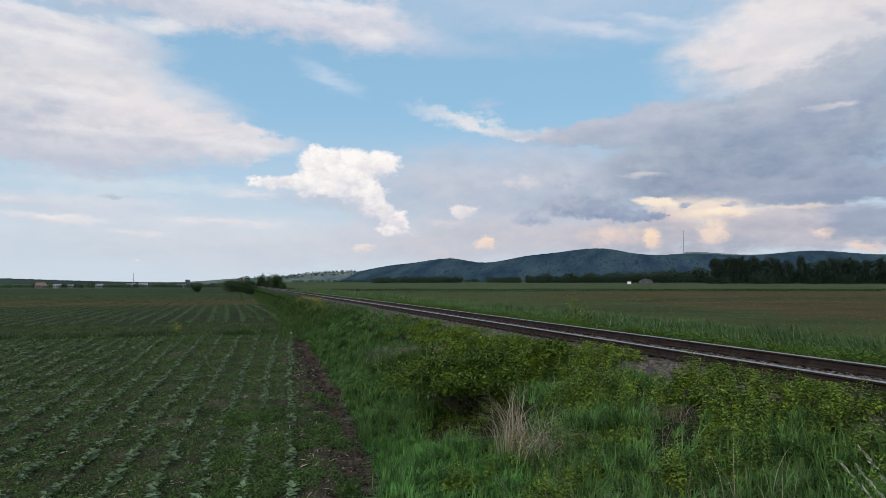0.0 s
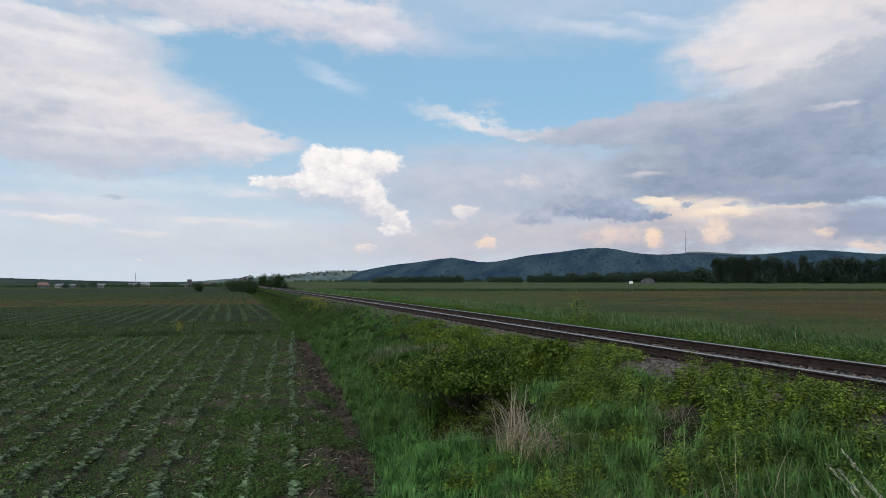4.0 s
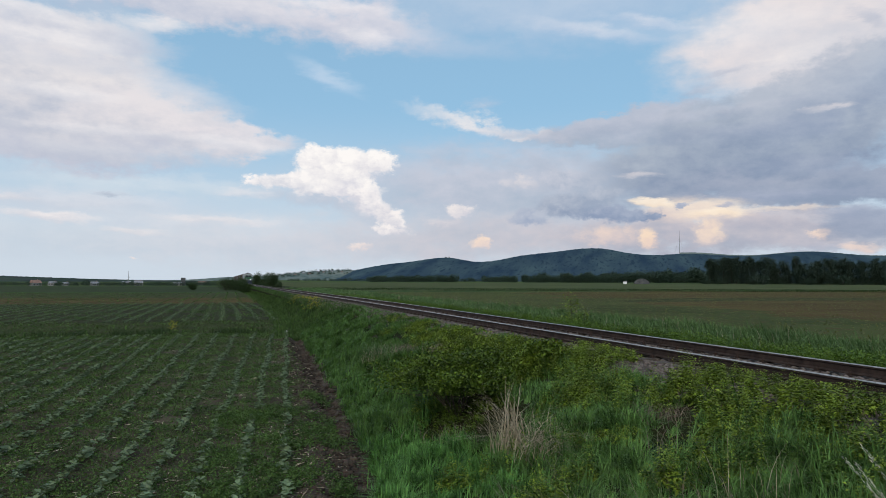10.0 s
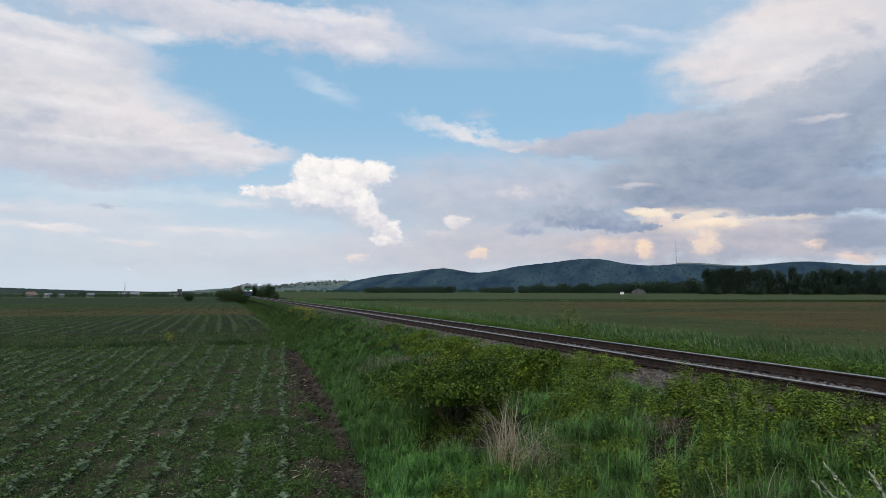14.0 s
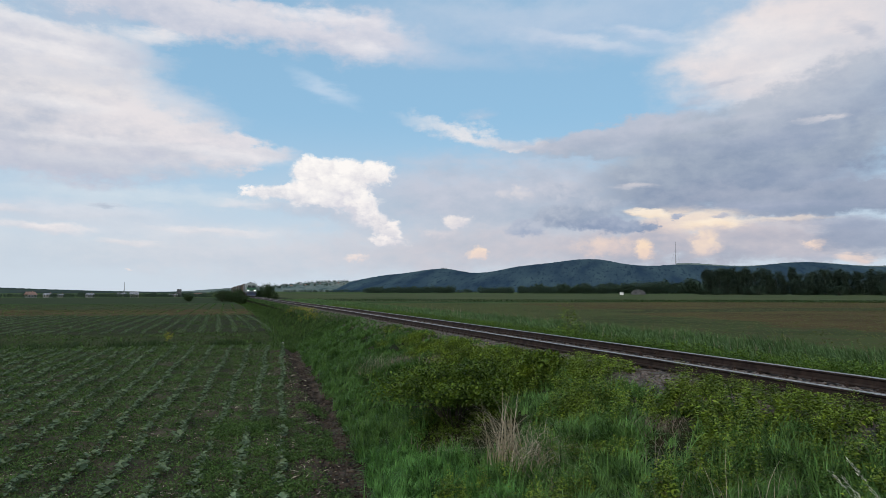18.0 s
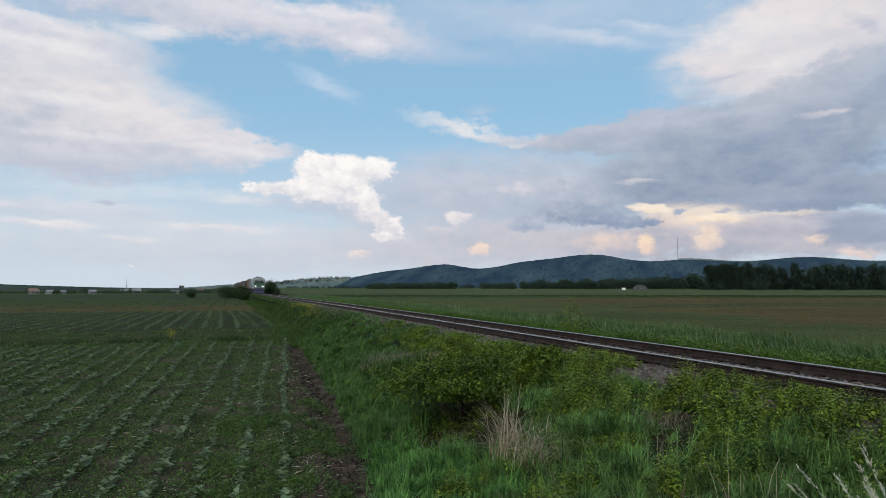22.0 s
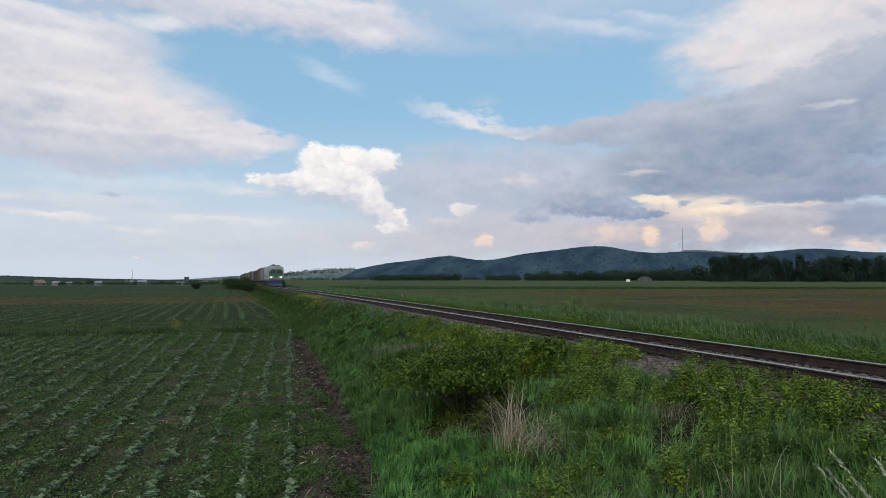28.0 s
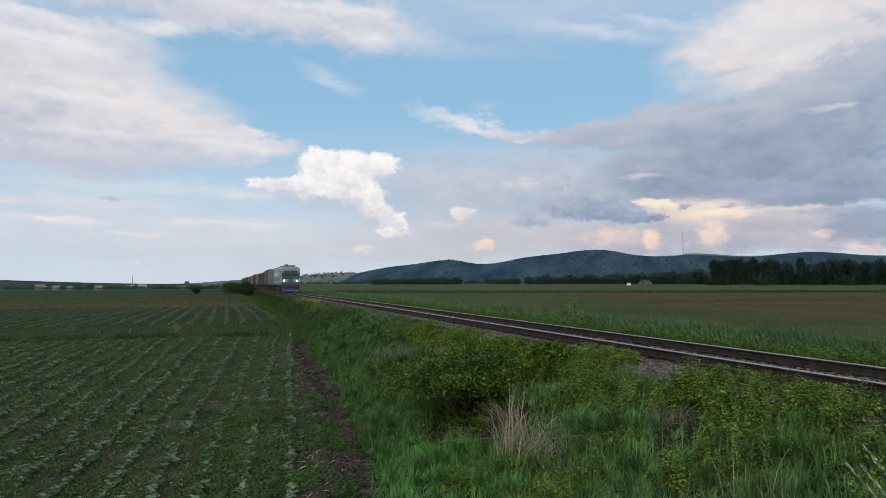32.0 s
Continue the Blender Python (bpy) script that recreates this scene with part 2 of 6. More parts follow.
# low dark scud
cloud(curd, 31.55, 5.53, 4.47, 0.87, -3, 0.35, 0.97, (140, 155, 182), (168, 178, 198))
cloud(curd, 28.14, 6.21, 3.22, 1.12, 0, 0.4, 0.96, (146, 160, 184), (176, 185, 201))
cloud(curd, 30.43, 6.85, 2.72, 1.01, 0, 0.5, 0.85, (156, 169, 190), (186, 193, 207))
cloud(curd, 25.12, 5.27, 1.96, 0.84, 0, 0.4, 0.94, (158, 171, 195), (186, 193, 208))
cloud(curd, 33.98, 5.28, 2.10, 0.50, -6, 0.35, 0.96, (136, 152, 180), (164, 175, 196))
cloud(curd, 37.26, 6.03, 0.72, 0.31, 0, 0.4, 0.92, (152, 165, 190), (176, 184, 203))
cloud(streak, 40.00, 5.92, 0.89, 0.13, 0, 0.6, 0.85, (170, 176, 194), (186, 188, 202))
cloud(curd, 28.16, 8.29, 3.22, 1.29, 0, 0.6, 0.7, (170, 181, 199), (200, 203, 215))
cloud(curd, 24.43, 8.14, 1.88, 0.65, 0, 0.6, 0.6, (196, 199, 210), (226, 220, 222))
# the towering cumulus
cloud(curd, 6.94, 6.81, 5.46, 0.85, -6, 0.7, 0.75, (190, 199, 214), (206, 211, 222))
cloud(curd, 10.67, 5.80, 4.56, 0.92, -24, 0.7, 0.65, (192, 199, 213), (208, 211, 221))
cloud(curd, 9.94, 9.66, 4.05, 1.52, 0, 0.25, 0.99, (226, 224, 229), (253, 249, 246))
cloud(curd, 7.37, 9.87, 2.25, 1.40, 0, 0.25, 0.99, (226, 224, 229), (253, 249, 246))
cloud(curd, 11.83, 9.79, 2.56, 1.07, 0, 0.25, 0.99, (226, 224, 229), (253, 249, 246))
cloud(curd, 8.32, 8.42, 3.77, 1.24, 0, 0.3, 0.98, (226, 224, 229), (253, 249, 246))
cloud(curd, 4.19, 8.12, 3.32, 0.73, 3, 0.3, 0.98, (218, 219, 226), (252, 247, 245))
cloud(curd, 7.39, 7.66, 4.24, 0.85, -6, 0.35, 0.97, (216, 217, 225), (250, 246, 244))
cloud(curd, 10.43, 7.53, 3.29, 1.26, -10, 0.3, 0.98, (220, 219, 227), (252, 248, 245))
cloud(curd, 11.70, 6.42, 2.95, 1.15, -28, 0.35, 0.97, (214, 214, 223), (250, 245, 243))
cloud(curd, 13.51, 5.21, 2.15, 0.87, -36, 0.4, 0.94, (212, 212, 221), (248, 242, 240))
cloud(curd, 13.51, 4.27, 1.94, 0.57, -14, 0.35, 0.95, (214, 213, 221), (248, 242, 240))
cloud(streak, 1.08, 6.96, 2.41, 0.36, 0, 0.8, 0.6, (214, 216, 224), (236, 232, 234))
# little puffs
cloud(streak, -10.31, 5.71, 7.82, 0.92, 0, 0.8, 0.6, (206, 209, 219), (228, 226, 231))
cloud(streak, -3.17, 4.58, 9.94, 0.71, 0, 0.9, 0.5, (208, 212, 222), (226, 226, 231))
cloud(curd, 19.21, 5.84, 1.43, 0.71, 0, 0.4, 0.9, (214, 212, 220), (244, 236, 233))
cloud(curd, 17.78, 4.89, 1.90, 0.43, 0, 0.7, 0.6, (204, 204, 214), (226, 219, 221))
cloud(curd, 21.11, 3.23, 1.14, 0.66, 0, 0.45, 0.9, (226, 209, 205), (250, 226, 206))
cloud(curd, 10.92, 2.79, 1.50, 0.33, 0, 0.6, 0.75, (224, 213, 214), (244, 229, 222))
cloud(streak, -12.48, 4.65, 3.39, 0.37, -4, 0.7, 0.85, (216, 216, 223), (243, 236, 235))
cloud(streak, -14.78, 5.86, 1.70, 0.32, 0, 0.8, 0.7, (212, 214, 222), (232, 228, 231))
cloud(streak, -8.42, 6.41, 1.54, 0.17, 0, 0.8, 0.7, (172, 184, 201), (188, 196, 211))
cloud(streak, -0.63, 4.79, 4.72, 0.32, -3, 0.8, 0.7, (216, 217, 224), (236, 231, 232))
cloud(streak, -6.41, 3.61, 2.38, 0.30, -3, 0.8, 0.6, (216, 216, 222), (238, 231, 230))
cloud(streak, -6.08, 7.31, 8.79, 0.52, 0, 0.95, 0.5, (202, 218, 230), (216, 226, 234))
cloud(curd, -6.45, 1.52, 0.48, 0.17, 0, 0.6, 0.8, (222, 217, 220), (238, 228, 225))

back = wn("ShaderNodeBackground")
back.inputs["Strength"].default_value = 0.1
wt.links.new(sky, back.inputs["Color"])
wt.links.new(back.outputs[0], wn("ShaderNodeOutputWorld").inputs[0])

sun = new("sun", bpy.data.lights.new("sun", "SUN"))
sun.data.energy, sun.data.angle, sun.data.color = 1.45, radians(12), (1.0, 0.9, 0.78)
sun.matrix_world = look((-40, -60, 38), (0, 0, 0))
scene.view_settings.exposure = 0.0

# ---- materials ----
def surface(name, a, b, scale=4.0, rough=0.8, bump=0.2, metal=0.0, fine=40.0, c=None, spread=(0.35, 0.65), island=0.0, thin=0.0, each=0.0, dist=0.02, gloss=0.5, slope=None):
    """A surface that wanders between two colours, with stains of a third, grain and relief. island/each: how far loose pieces or
    objects differ; thin: light let through a leaf; slope: the bearing of a hillside on which the pattern stands upright."""
    m = bpy.data.materials.new(name)
    m.use_nodes = True
    t = m.node_tree
    bs = t.nodes["Principled BSDF"]
    tc = t.nodes.new("ShaderNodeTexCoord")
    n1, n2 = t.nodes.new("ShaderNodeTexNoise"), t.nodes.new("ShaderNodeTexNoise")
    for n, s in ((n1, scale), (n2, fine)):
        n.inputs["Scale"].default_value, n.inputs["Detail"].default_value = s, 6
        t.links.new(tc.outputs["Object"], n.inputs["Vector"])
    if slope is not None:
        turn, flat = t.nodes.new("ShaderNodeMapping"), t.nodes.new("ShaderNodeMapping")
        turn.inputs["Rotation"].default_value = (0, 0, radians(slope))
        flat.inputs["Scale"].default_value = (1, 0.06, 1.1)
        t.links.new(tc.outputs["Object"], turn.inputs["Vector"])
        t.links.new(turn.outputs[0], flat.inputs["Vector"])
        for n in (n1, n2):
            t.links.new(flat.outputs[0], n.inputs["Vector"])
    r = t.nodes.new("ShaderNodeMapRange")
    r.inputs["From Min"].default_value, r.inputs["From Max"].default_value = spread
    t.links.new(n1.outputs["Fac"], r.inputs["Value"])
    fac = r.outputs["Result"]

    def blend(f, x, y, how="MIX"):
        n = t.nodes.new("ShaderNodeMix")
        n.data_type, n.blend_type = "RGBA", how
        for v, i in ((f, 0), (x, 6), (y, 7)):
            if isinstance(v, float):
                n.inputs[i].default_value = v
            elif isinstance(v, tuple):
                n.inputs[i].default_value = v if len(v) == 4 else (*v, 1)
            else:
                t.links.new(v, n.inputs[i])
        return n.outputs[2]

    if island or each:
        src = t.nodes.new("ShaderNodeNewGeometry").outputs["Random Per Island"] if island else t.nodes.new("ShaderNodeObjectInfo").outputs["Random"]
        k = island or each
        mm = t.nodes.new("ShaderNodeMath")
        mm.operation = "MULTIPLY_ADD"
        t.links.new(src, mm.inputs[0])
        mm.inputs[1].default_value = k
        m2 = t.nodes.new("ShaderNodeMath")
        m2.operation = "MULTIPLY"
        t.links.new(fac, m2.inputs[0])
        m2.inputs[1].default_value = 1 - k
        t.links.new(m2.outputs[0], mm.inputs[2])
        fac = mm.outputs[0]
    col = blend(fac, a, b)
    if c:
        r2 = t.nodes.new("ShaderNodeMapRange")
        r2.inputs["From Min"].default_value, r2.inputs["From Max"].default_value = 0.54, 0.66
        t.links.new(n2.outputs["Fac"], r2.inputs["Value"])
        col = blend(r2.outputs["Result"], col, c)
    else:
        col = blend(0.35, col, n2.outputs["Color"], "SOFT_LIGHT")
    t.links.new(col, bs.inputs["Base Color"])
    bs.inputs["Roughness"].default_value, bs.inputs["Metallic"].default_value = rough, metal
    bs.inputs["Specular IOR Level"].default_value = (0.22 if gloss == 0.5 else gloss) if thin else gloss
    if bump:
        bp = t.nodes.new("ShaderNodeBump")
        bp.inputs["Strength"].default_value, bp.inputs["Distance"].default_value = bump, dist
        t.links.new(n2.outputs["Fac"], bp.inputs["Height"])
        t.links.new(bp.outputs[0], bs.inputs["Normal"])
    if thin:
        tr, mx = t.nodes.new("ShaderNodeBsdfTranslucent"), t.nodes.new("ShaderNodeMixShader")
        mx.inputs[0].default_value = thin
        t.links.new(col, tr.inputs["Color"])
        t.links.new(bs.outputs[0], mx.inputs[1])
        t.links.new(tr.outputs[0], mx.inputs[2])
        t.links.new(mx.outputs[0], t.nodes["Material Output"].inputs["Surface"])
    return m


def glow(name, color, strength):
    m = bpy.data.materials.new(name)
    m.use_nodes = True
    bs = m.node_tree.nodes["Principled BSDF"]
    bs.inputs["Emission Color"].default_value = (*color, 1)
    bs.inputs["Emission Strength"].default_value = strength
    return m


def glassy(name, tint):
    m = bpy.data.materials.new(name)
    m.use_nodes = True
    bs = m.node_tree.nodes["Principled BSDF"]
    bs.inputs["Base Color"].default_value = (*tint, 1)
    bs.inputs["Roughness"].default_value = 0.05
    return m


M_SOIL = surface("field_soil", (0.034, 0.027, 0.019), (0.095, 0.076, 0.055), 1.1, 0.95, 0.9, fine=14, c=(0.045, 0.065, 0.02), dist=0.04, gloss=0.08)
M_CLOD = surface("dark_turned_earth", (0.03, 0.024, 0.019), (0.1, 0.08, 0.064), 3, 0.95, 0.9, fine=18, dist=0.06, gloss=0.08)
M_WEEDY = surface("weedy_strip", (0.022, 0.038, 0.01), (0.052, 0.062, 0.02), 0.7, 0.9, 0.8, fine=5, c=(0.07, 0.058, 0.036), dist=0.05, gloss=0.05)
M_TURF = surface("turf", (0.01, 0.017, 0.006), (0.03, 0.032, 0.014), 0.9, 0.9, 0.6, fine=9, dist=0.05, gloss=0.05)
M_BROWN = surface("bare_field", (0.058, 0.039, 0.016), (0.1, 0.07, 0.028), 0.09, 0.95, 0.6, fine=2.2, c=(0.075, 0.085, 0.025), dist=0.05, gloss=0.05)
M_GREEN = surface("green_crop", (0.016, 0.034, 0.011), (0.034, 0.052, 0.018), 0.035, 0.9, 0.5, fine=0.9, c=(0.048, 0.05, 0.022), dist=0.1, gloss=0.05)
M_LEY = surface("ley_field", (0.042, 0.064, 0.02), (0.075, 0.095, 0.034), 0.03, 0.9, 0.5, fine=0.7, c=(0.08, 0.075, 0.034), dist=0.1, gloss=0.05)
M_OLIVE = surface("weedy_stubble", (0.036, 0.054, 0.014), (0.068, 0.088, 0.025), 0.08, 0.9, 0.6, fine=1.6, c=(0.075, 0.056, 0.027), dist=0.05, gloss=0.05)
M_DARKG = surface("rank_green_strip", (0.022, 0.06, 0.014), (0.04, 0.085, 0.02), 0.2, 0.9, 0.5, fine=3, dist=0.1, gloss=0.05)
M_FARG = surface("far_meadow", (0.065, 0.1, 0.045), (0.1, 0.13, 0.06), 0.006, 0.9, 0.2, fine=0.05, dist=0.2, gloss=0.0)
M_BLUE = surface("blue_green_crop", (0.017, 0.028, 0.01), (0.036, 0.038, 0.017), 0.9, 0.9, 0.8, fine=6, c=(0.055, 0.04, 0.025), dist=0.06, gloss=0.05)
# blue lift in the base colour paints the haze over the distant woods
M_HILL = surface("hazed_wooded_hill", (0.03, 0.056, 0.088), (0.066, 0.108, 0.125), 0.012, 0.95, 1.0, fine=0.09, c=(0.028, 0.052, 0.078), dist=9.0, gloss=0.0, slope=32)
# green paled and greyed in the colour, as haze over the farthest hills
M_PALE = surface("hazed_far_hill", (0.12, 0.165, 0.155), (0.19, 0.22, 0.195), 0.006, 0.95, 0.4, fine=0.03, c=(0.07, 0.11, 0.115), dist=4.0, gloss=0.0)
# near-black low tones put the shade between blades and leaves into random colour
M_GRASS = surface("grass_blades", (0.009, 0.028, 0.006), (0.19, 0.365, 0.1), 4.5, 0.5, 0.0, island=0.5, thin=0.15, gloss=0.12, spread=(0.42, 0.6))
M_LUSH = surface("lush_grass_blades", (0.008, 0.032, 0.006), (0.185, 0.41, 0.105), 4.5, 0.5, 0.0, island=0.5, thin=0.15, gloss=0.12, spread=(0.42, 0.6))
M_BANKFAR = surface("far_bank_blades", (0.016, 0.038, 0.01), (0.1, 0.18, 0.05), 0.7, 0.5, 0.0, island=0.6, thin=0.2, gloss=0.12, spread=(0.42, 0.6))
M_MIDBANK = surface("middle_bank_blades", (0.012, 0.036, 0.008), (0.14, 0.275, 0.068), 3.0, 0.5, 0.0, island=0.6, thin=0.2, gloss=0.12)
M_TALL = surface("tall_verge_grass", (0.02, 0.052, 0.015), (0.19, 0.31, 0.11), 0.9, 0.6, 0.0, island=0.6, thin=0.3, spread=(0.42, 0.6))
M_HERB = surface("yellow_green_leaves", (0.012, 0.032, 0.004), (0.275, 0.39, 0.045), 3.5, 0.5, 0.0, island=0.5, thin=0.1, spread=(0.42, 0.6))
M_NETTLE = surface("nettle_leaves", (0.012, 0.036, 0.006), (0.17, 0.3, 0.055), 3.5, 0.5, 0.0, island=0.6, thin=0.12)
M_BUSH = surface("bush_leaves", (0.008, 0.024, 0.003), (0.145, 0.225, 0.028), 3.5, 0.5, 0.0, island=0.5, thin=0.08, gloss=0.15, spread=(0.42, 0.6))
M_SEED = surface("sunflower_leaves", (0.07, 0.112, 0.058), (0.185, 0.25, 0.13), 3, 0.5, 0.0, island=0.5, thin=0.2)
M_WEED = surface("weed_leaves", (0.014, 0.036, 0.008), (0.14, 0.25, 0.06), 1.0, 0.6, 0.0, island=0.6, thin=0.25)
M_STRAW = surface("dry_straw", (0.27, 0.22, 0.15), (0.56, 0.49, 0.36), 5, 0.7, 0.0, island=0.6, thin=0.2)
M_GREYST = surface("grey_dead_stems", (0.16, 0.125, 0.1), (0.3, 0.25, 0.2), 5, 0.8, 0.0, island=0.6, thin=0.1)
M_PANICLE = surface("pale_panicles", (0.6, 0.57, 0.47), (0.82, 0.78, 0.66), 30, 0.6, 0.0, island=0.6, thin=0.35)
M_YELLOW = surface("yellow_blossom", (0.3, 0.28, 0.025), (0.5, 0.45, 0.04), 6, 0.6, 0.0, island=0.6, thin=0.25)
M_BARK = surface("bark", (0.028, 0.022, 0.017), (0.055, 0.043, 0.034), 6, 0.9, 0.5)
# leaf greens lifted and blued here to carry the haze before far trees
M_POPLAR = surface("hazed_poplar_leaves", (0.034, 0.058, 0.045), (0.066, 0.1, 0.066), 0.15, 0.7, 0.0, island=0.6, thin=0.15)
M_WOOD = surface("hazed_woodland_leaves", (0.03, 0.056, 0.04), (0.058, 0.092, 0.056), 0.05, 0.7, 0.0, island=0.6, thin=0.1)
M_TREE = surface("hedge_tree_leaves", (0.028, 0.056, 0.022), (0.06, 0.1, 0.032), 0.5, 0.6, 0.0, island=0.6, thin=0.15)
M_RUST = surface("rusty_rail_side", (0.022, 0.015, 0.013), (0.05, 0.034, 0.027), 6, 0.8, 0.3, fine=60, gloss=0.2)
M_SHINE = surface("polished_rail_head", (0.34, 0.31, 0.28), (0.5, 0.47, 0.44), 8, 0.4, 0.05, metal=1.0, fine=90)
M_STONE = surface("ballast_stone", (0.07, 0.056, 0.05), (0.2, 0.17, 0.15), 4, 0.9, 0.4, fine=50, island=0.6)
M_STONE1 = surface("ballast_single_stone", (0.07, 0.056, 0.05), (0.2, 0.17, 0.15), 4, 0.9, 0.4, fine=50, each=0.6)
M_BED = surface("ballast_bed", (0.04, 0.031, 0.027), (0.11, 0.088, 0.075), 5, 0.95, 1.0, fine=24, dist=0.05)
M_SLEEPER = surface("old_timber_sleeper", (0.06, 0.048, 0.04), (0.12, 0.1, 0.085), 5, 0.9, 0.5, fine=40, each=0.4)

# ---- builders ----
rng = np.random.default_rng(7)


def link(name, me, mats, parent=None, label="", m=None):
    ob = new(name, me)
    for x in mats if isinstance(mats, (list, tuple)) else [mats]:
        if x.name not in [k.name for k in me.materials if k]:
            me.materials.append(x)
    if parent is not None:
        ob.parent = parent
    if m is not None:
        ob.matrix_basis = m
    return tagged(ob, label)


def part(name, bm, material, parent, label="", smooth=False, m=None):
    me = bpy.data.meshes.new(name)
    bm.to_mesh(me)
    bm.free()
    if smooth:
        me.polygons.foreach_set("use_smooth", [True] * len(me.polygons))
    return link(name, me, material, parent, label, m)


def sheet(name, V, F):
    """A mesh from arrays of points and of faces with one number of corners."""
    me = bpy.data.meshes.new(name)
    V, F = np.asarray(V, np.float32), np.asarray(F, np.int32)
    me.vertices.add(len(V))
    me.vertices.foreach_set("co", V.ravel())
    me.loops.add(F.size)
    me.loops.foreach_set("vertex_index", F.ravel())
    me.polygons.add(len(F))
    me.polygons.foreach_set("loop_start", np.arange(len(F), dtype=np.int32) * F.shape[1])
    me.update(calc_edges=True)
    return me


def merge(bits):
    """Several (points, faces) as one."""
    V, F, n = [], [], 0
    for v, f in bits:
        V.append(v)
        F.append(f + n)
        n += len(v)
    return np.vstack(V), np.vstack(F)


def blades(P, high, wide, lean, turn, seg=3):
    """Bent, tapering blades rooted at P."""
    n = len(P)
    s = np.linspace(0, 1, seg + 1)
    d = np.stack([np.cos(turn), np.sin(turn), np.zeros(n)], 1)
    side = np.stack([-np.sin(turn + 0.5), np.cos(turn + 0.5), np.zeros(n)], 1)
    V = np.zeros((n, seg + 1, 2, 3))
    for i, k in enumerate(s):
        c = P + d * (high * lean * k ** 2)[:, None]
        c = c + np.array([0, 0, 1.0]) * (high * (k - 0.45 * lean * k ** 2))[:, None]
        w = (wide * (1 - 0.93 * k ** 1.5) * 0.5)[:, None] * side
        V[:, i, 0], V[:, i, 1] = c - w, c + w
    base = (np.arange(n) * (seg + 1) * 2)[:, None, None]
    quad = np.array([[2 * i, 2 * i + 1, 2 * i + 3, 2 * i + 2] for i in range(seg)])[None]
    return V.reshape(-1, 3), (base + quad).reshape(-1, 4)


def leaves(C, D, L, W, fold=0.25):
    """Folded leaves at C that point along D."""
    n = len(C)
    D = D / np.linalg.norm(D, axis=1, keepdims=True)
    S = np.cross(D, rng.normal(0, 1, (n, 3)) * 0.35 + np.array([0, 0, 1.0]))
    S /= np.linalg.norm(S, axis=1, keepdims=True) + 1e-9
    N = np.cross(S, D)
    L, W = np.asarray(L)[:, None], np.asarray(W)[:, None]
    mid = C + D * L * 0.45 + N * W * fold
    V = np.stack([C, mid - S * W * 0.5, C + D * L - N * L * 0.12, mid + S * W * 0.5], 1)
    return V.reshape(-1, 3), np.arange(n * 4).reshape(n, 4)


def broad_leaves(C, D, L, W):
    """Heart-shaped leaves folded along the midrib."""
    n = len(C)
    D = D / np.linalg.norm(D, axis=1, keepdims=True)
    S = np.cross(D, rng.normal(0, 1, (n, 3)) * 0.3 + np.array([0, 0, 1.0]))
    S /= np.linalg.norm(S, axis=1, keepdims=True) + 1e-9
    N = np.cross(S, D)
    L, W = np.asarray(L)[:, None], np.asarray(W)[:, None]
    tip = C + D * L - N * L * 0.2
    P = [C]
    for s in (1, -1):
        P += [C + D * L * 0.22 + S * W * 0.46 * s + N * W * 0.16, C + D * L * 0.62 + S * W * 0.36 * s + N * W * 0.08]
    V = np.stack([P[0], P[1], P[2], tip, P[4], P[3]], 1)
    i = (np.arange(n) * 6)[:, None]
    F = np.concatenate([i + np.array([[0, 1, 2, 3]]), i + np.array([[0, 3, 4, 5]])])
    return V.reshape(-1, 3), F


def ways_about(n, up=0.3, spread=1.0):
    d = rng.normal(0, 1, (n, 3)) * np.array([spread, spread, 0.6]) + np.array([0, 0, up])
    return d / (np.linalg.norm(d, axis=1, keepdims=True) + 1e-9)


def waver(x, y, size, seed=0.0):
    """A soft field of lumps between about -1 and 1."""
    a, b = x / size + seed * 1.7, y / size + seed * 2.3
    return 0.4 * (np.sin(a * 1.3 + 1.9 * np.sin(b * 0.9)) + np.sin(b * 1.7 + 1.4 * np.sin(a * 1.1 + 2)) + 0.6 * np.sin(a * 3.1 + b * 2.3))


def block(bm, x0, x1, y0, y1, z0, z1, bevel=0.0):
    """A box in a bmesh, with its edges broken."""
    r = bmesh.ops.create_cube(bm, size=1)
    vs = r["verts"]
    bmesh.ops.scale(bm, vec=(x1 - x0, y1 - y0, z1 - z0), verts=vs)
    bmesh.ops.translate(bm, vec=((x0 + x1) / 2, (y0 + y1) / 2, (z0 + z1) / 2), verts=vs)
    if bevel:
        es = list({e for v in vs for e in v.link_edges})
        bmesh.ops.bevel(bm, geom=es, offset=bevel, segments=2, affect="EDGES", profile=0.6)
    return bm


def tube(bm, a, b, r0, r1, n=8):
    """A tapered round bar from a to b."""
    a, b = Vector(a), Vector(b)
    m = Matrix.Translation((a + b) / 2) @ (b - a).to_track_quat("Z", "Y").to_matrix().to_4x4()
    bmesh.ops.create_cone(bm, cap_ends=True, segments=n, radius1=r0, radius2=r1, depth=(b - a).length, matrix=m)
    return bm


def thing(name, m, label, category, group="", kind=""):
    ob = new(name)
    ob.matrix_basis = m
    return tagged(ob, label, category, group, kind)


def place(az, far, z=0.0):
    """A point that far from the camera's foot, az degrees to the right of the track."""
    return (far * math.sin(radians(az)), far * math.cos(radians(az)), z)


RIGHT = Vector((math.cos(radians(FACING)), -math.sin(radians(FACING)), 0))
AHEAD = Vector((math.sin(radians(FACING)), math.cos(radians(FACING)), 0))

# ---- the lie of the land ----
RAIL_TOP, TRACK_X, GAUGE = 1.9, 8.88, 1.505


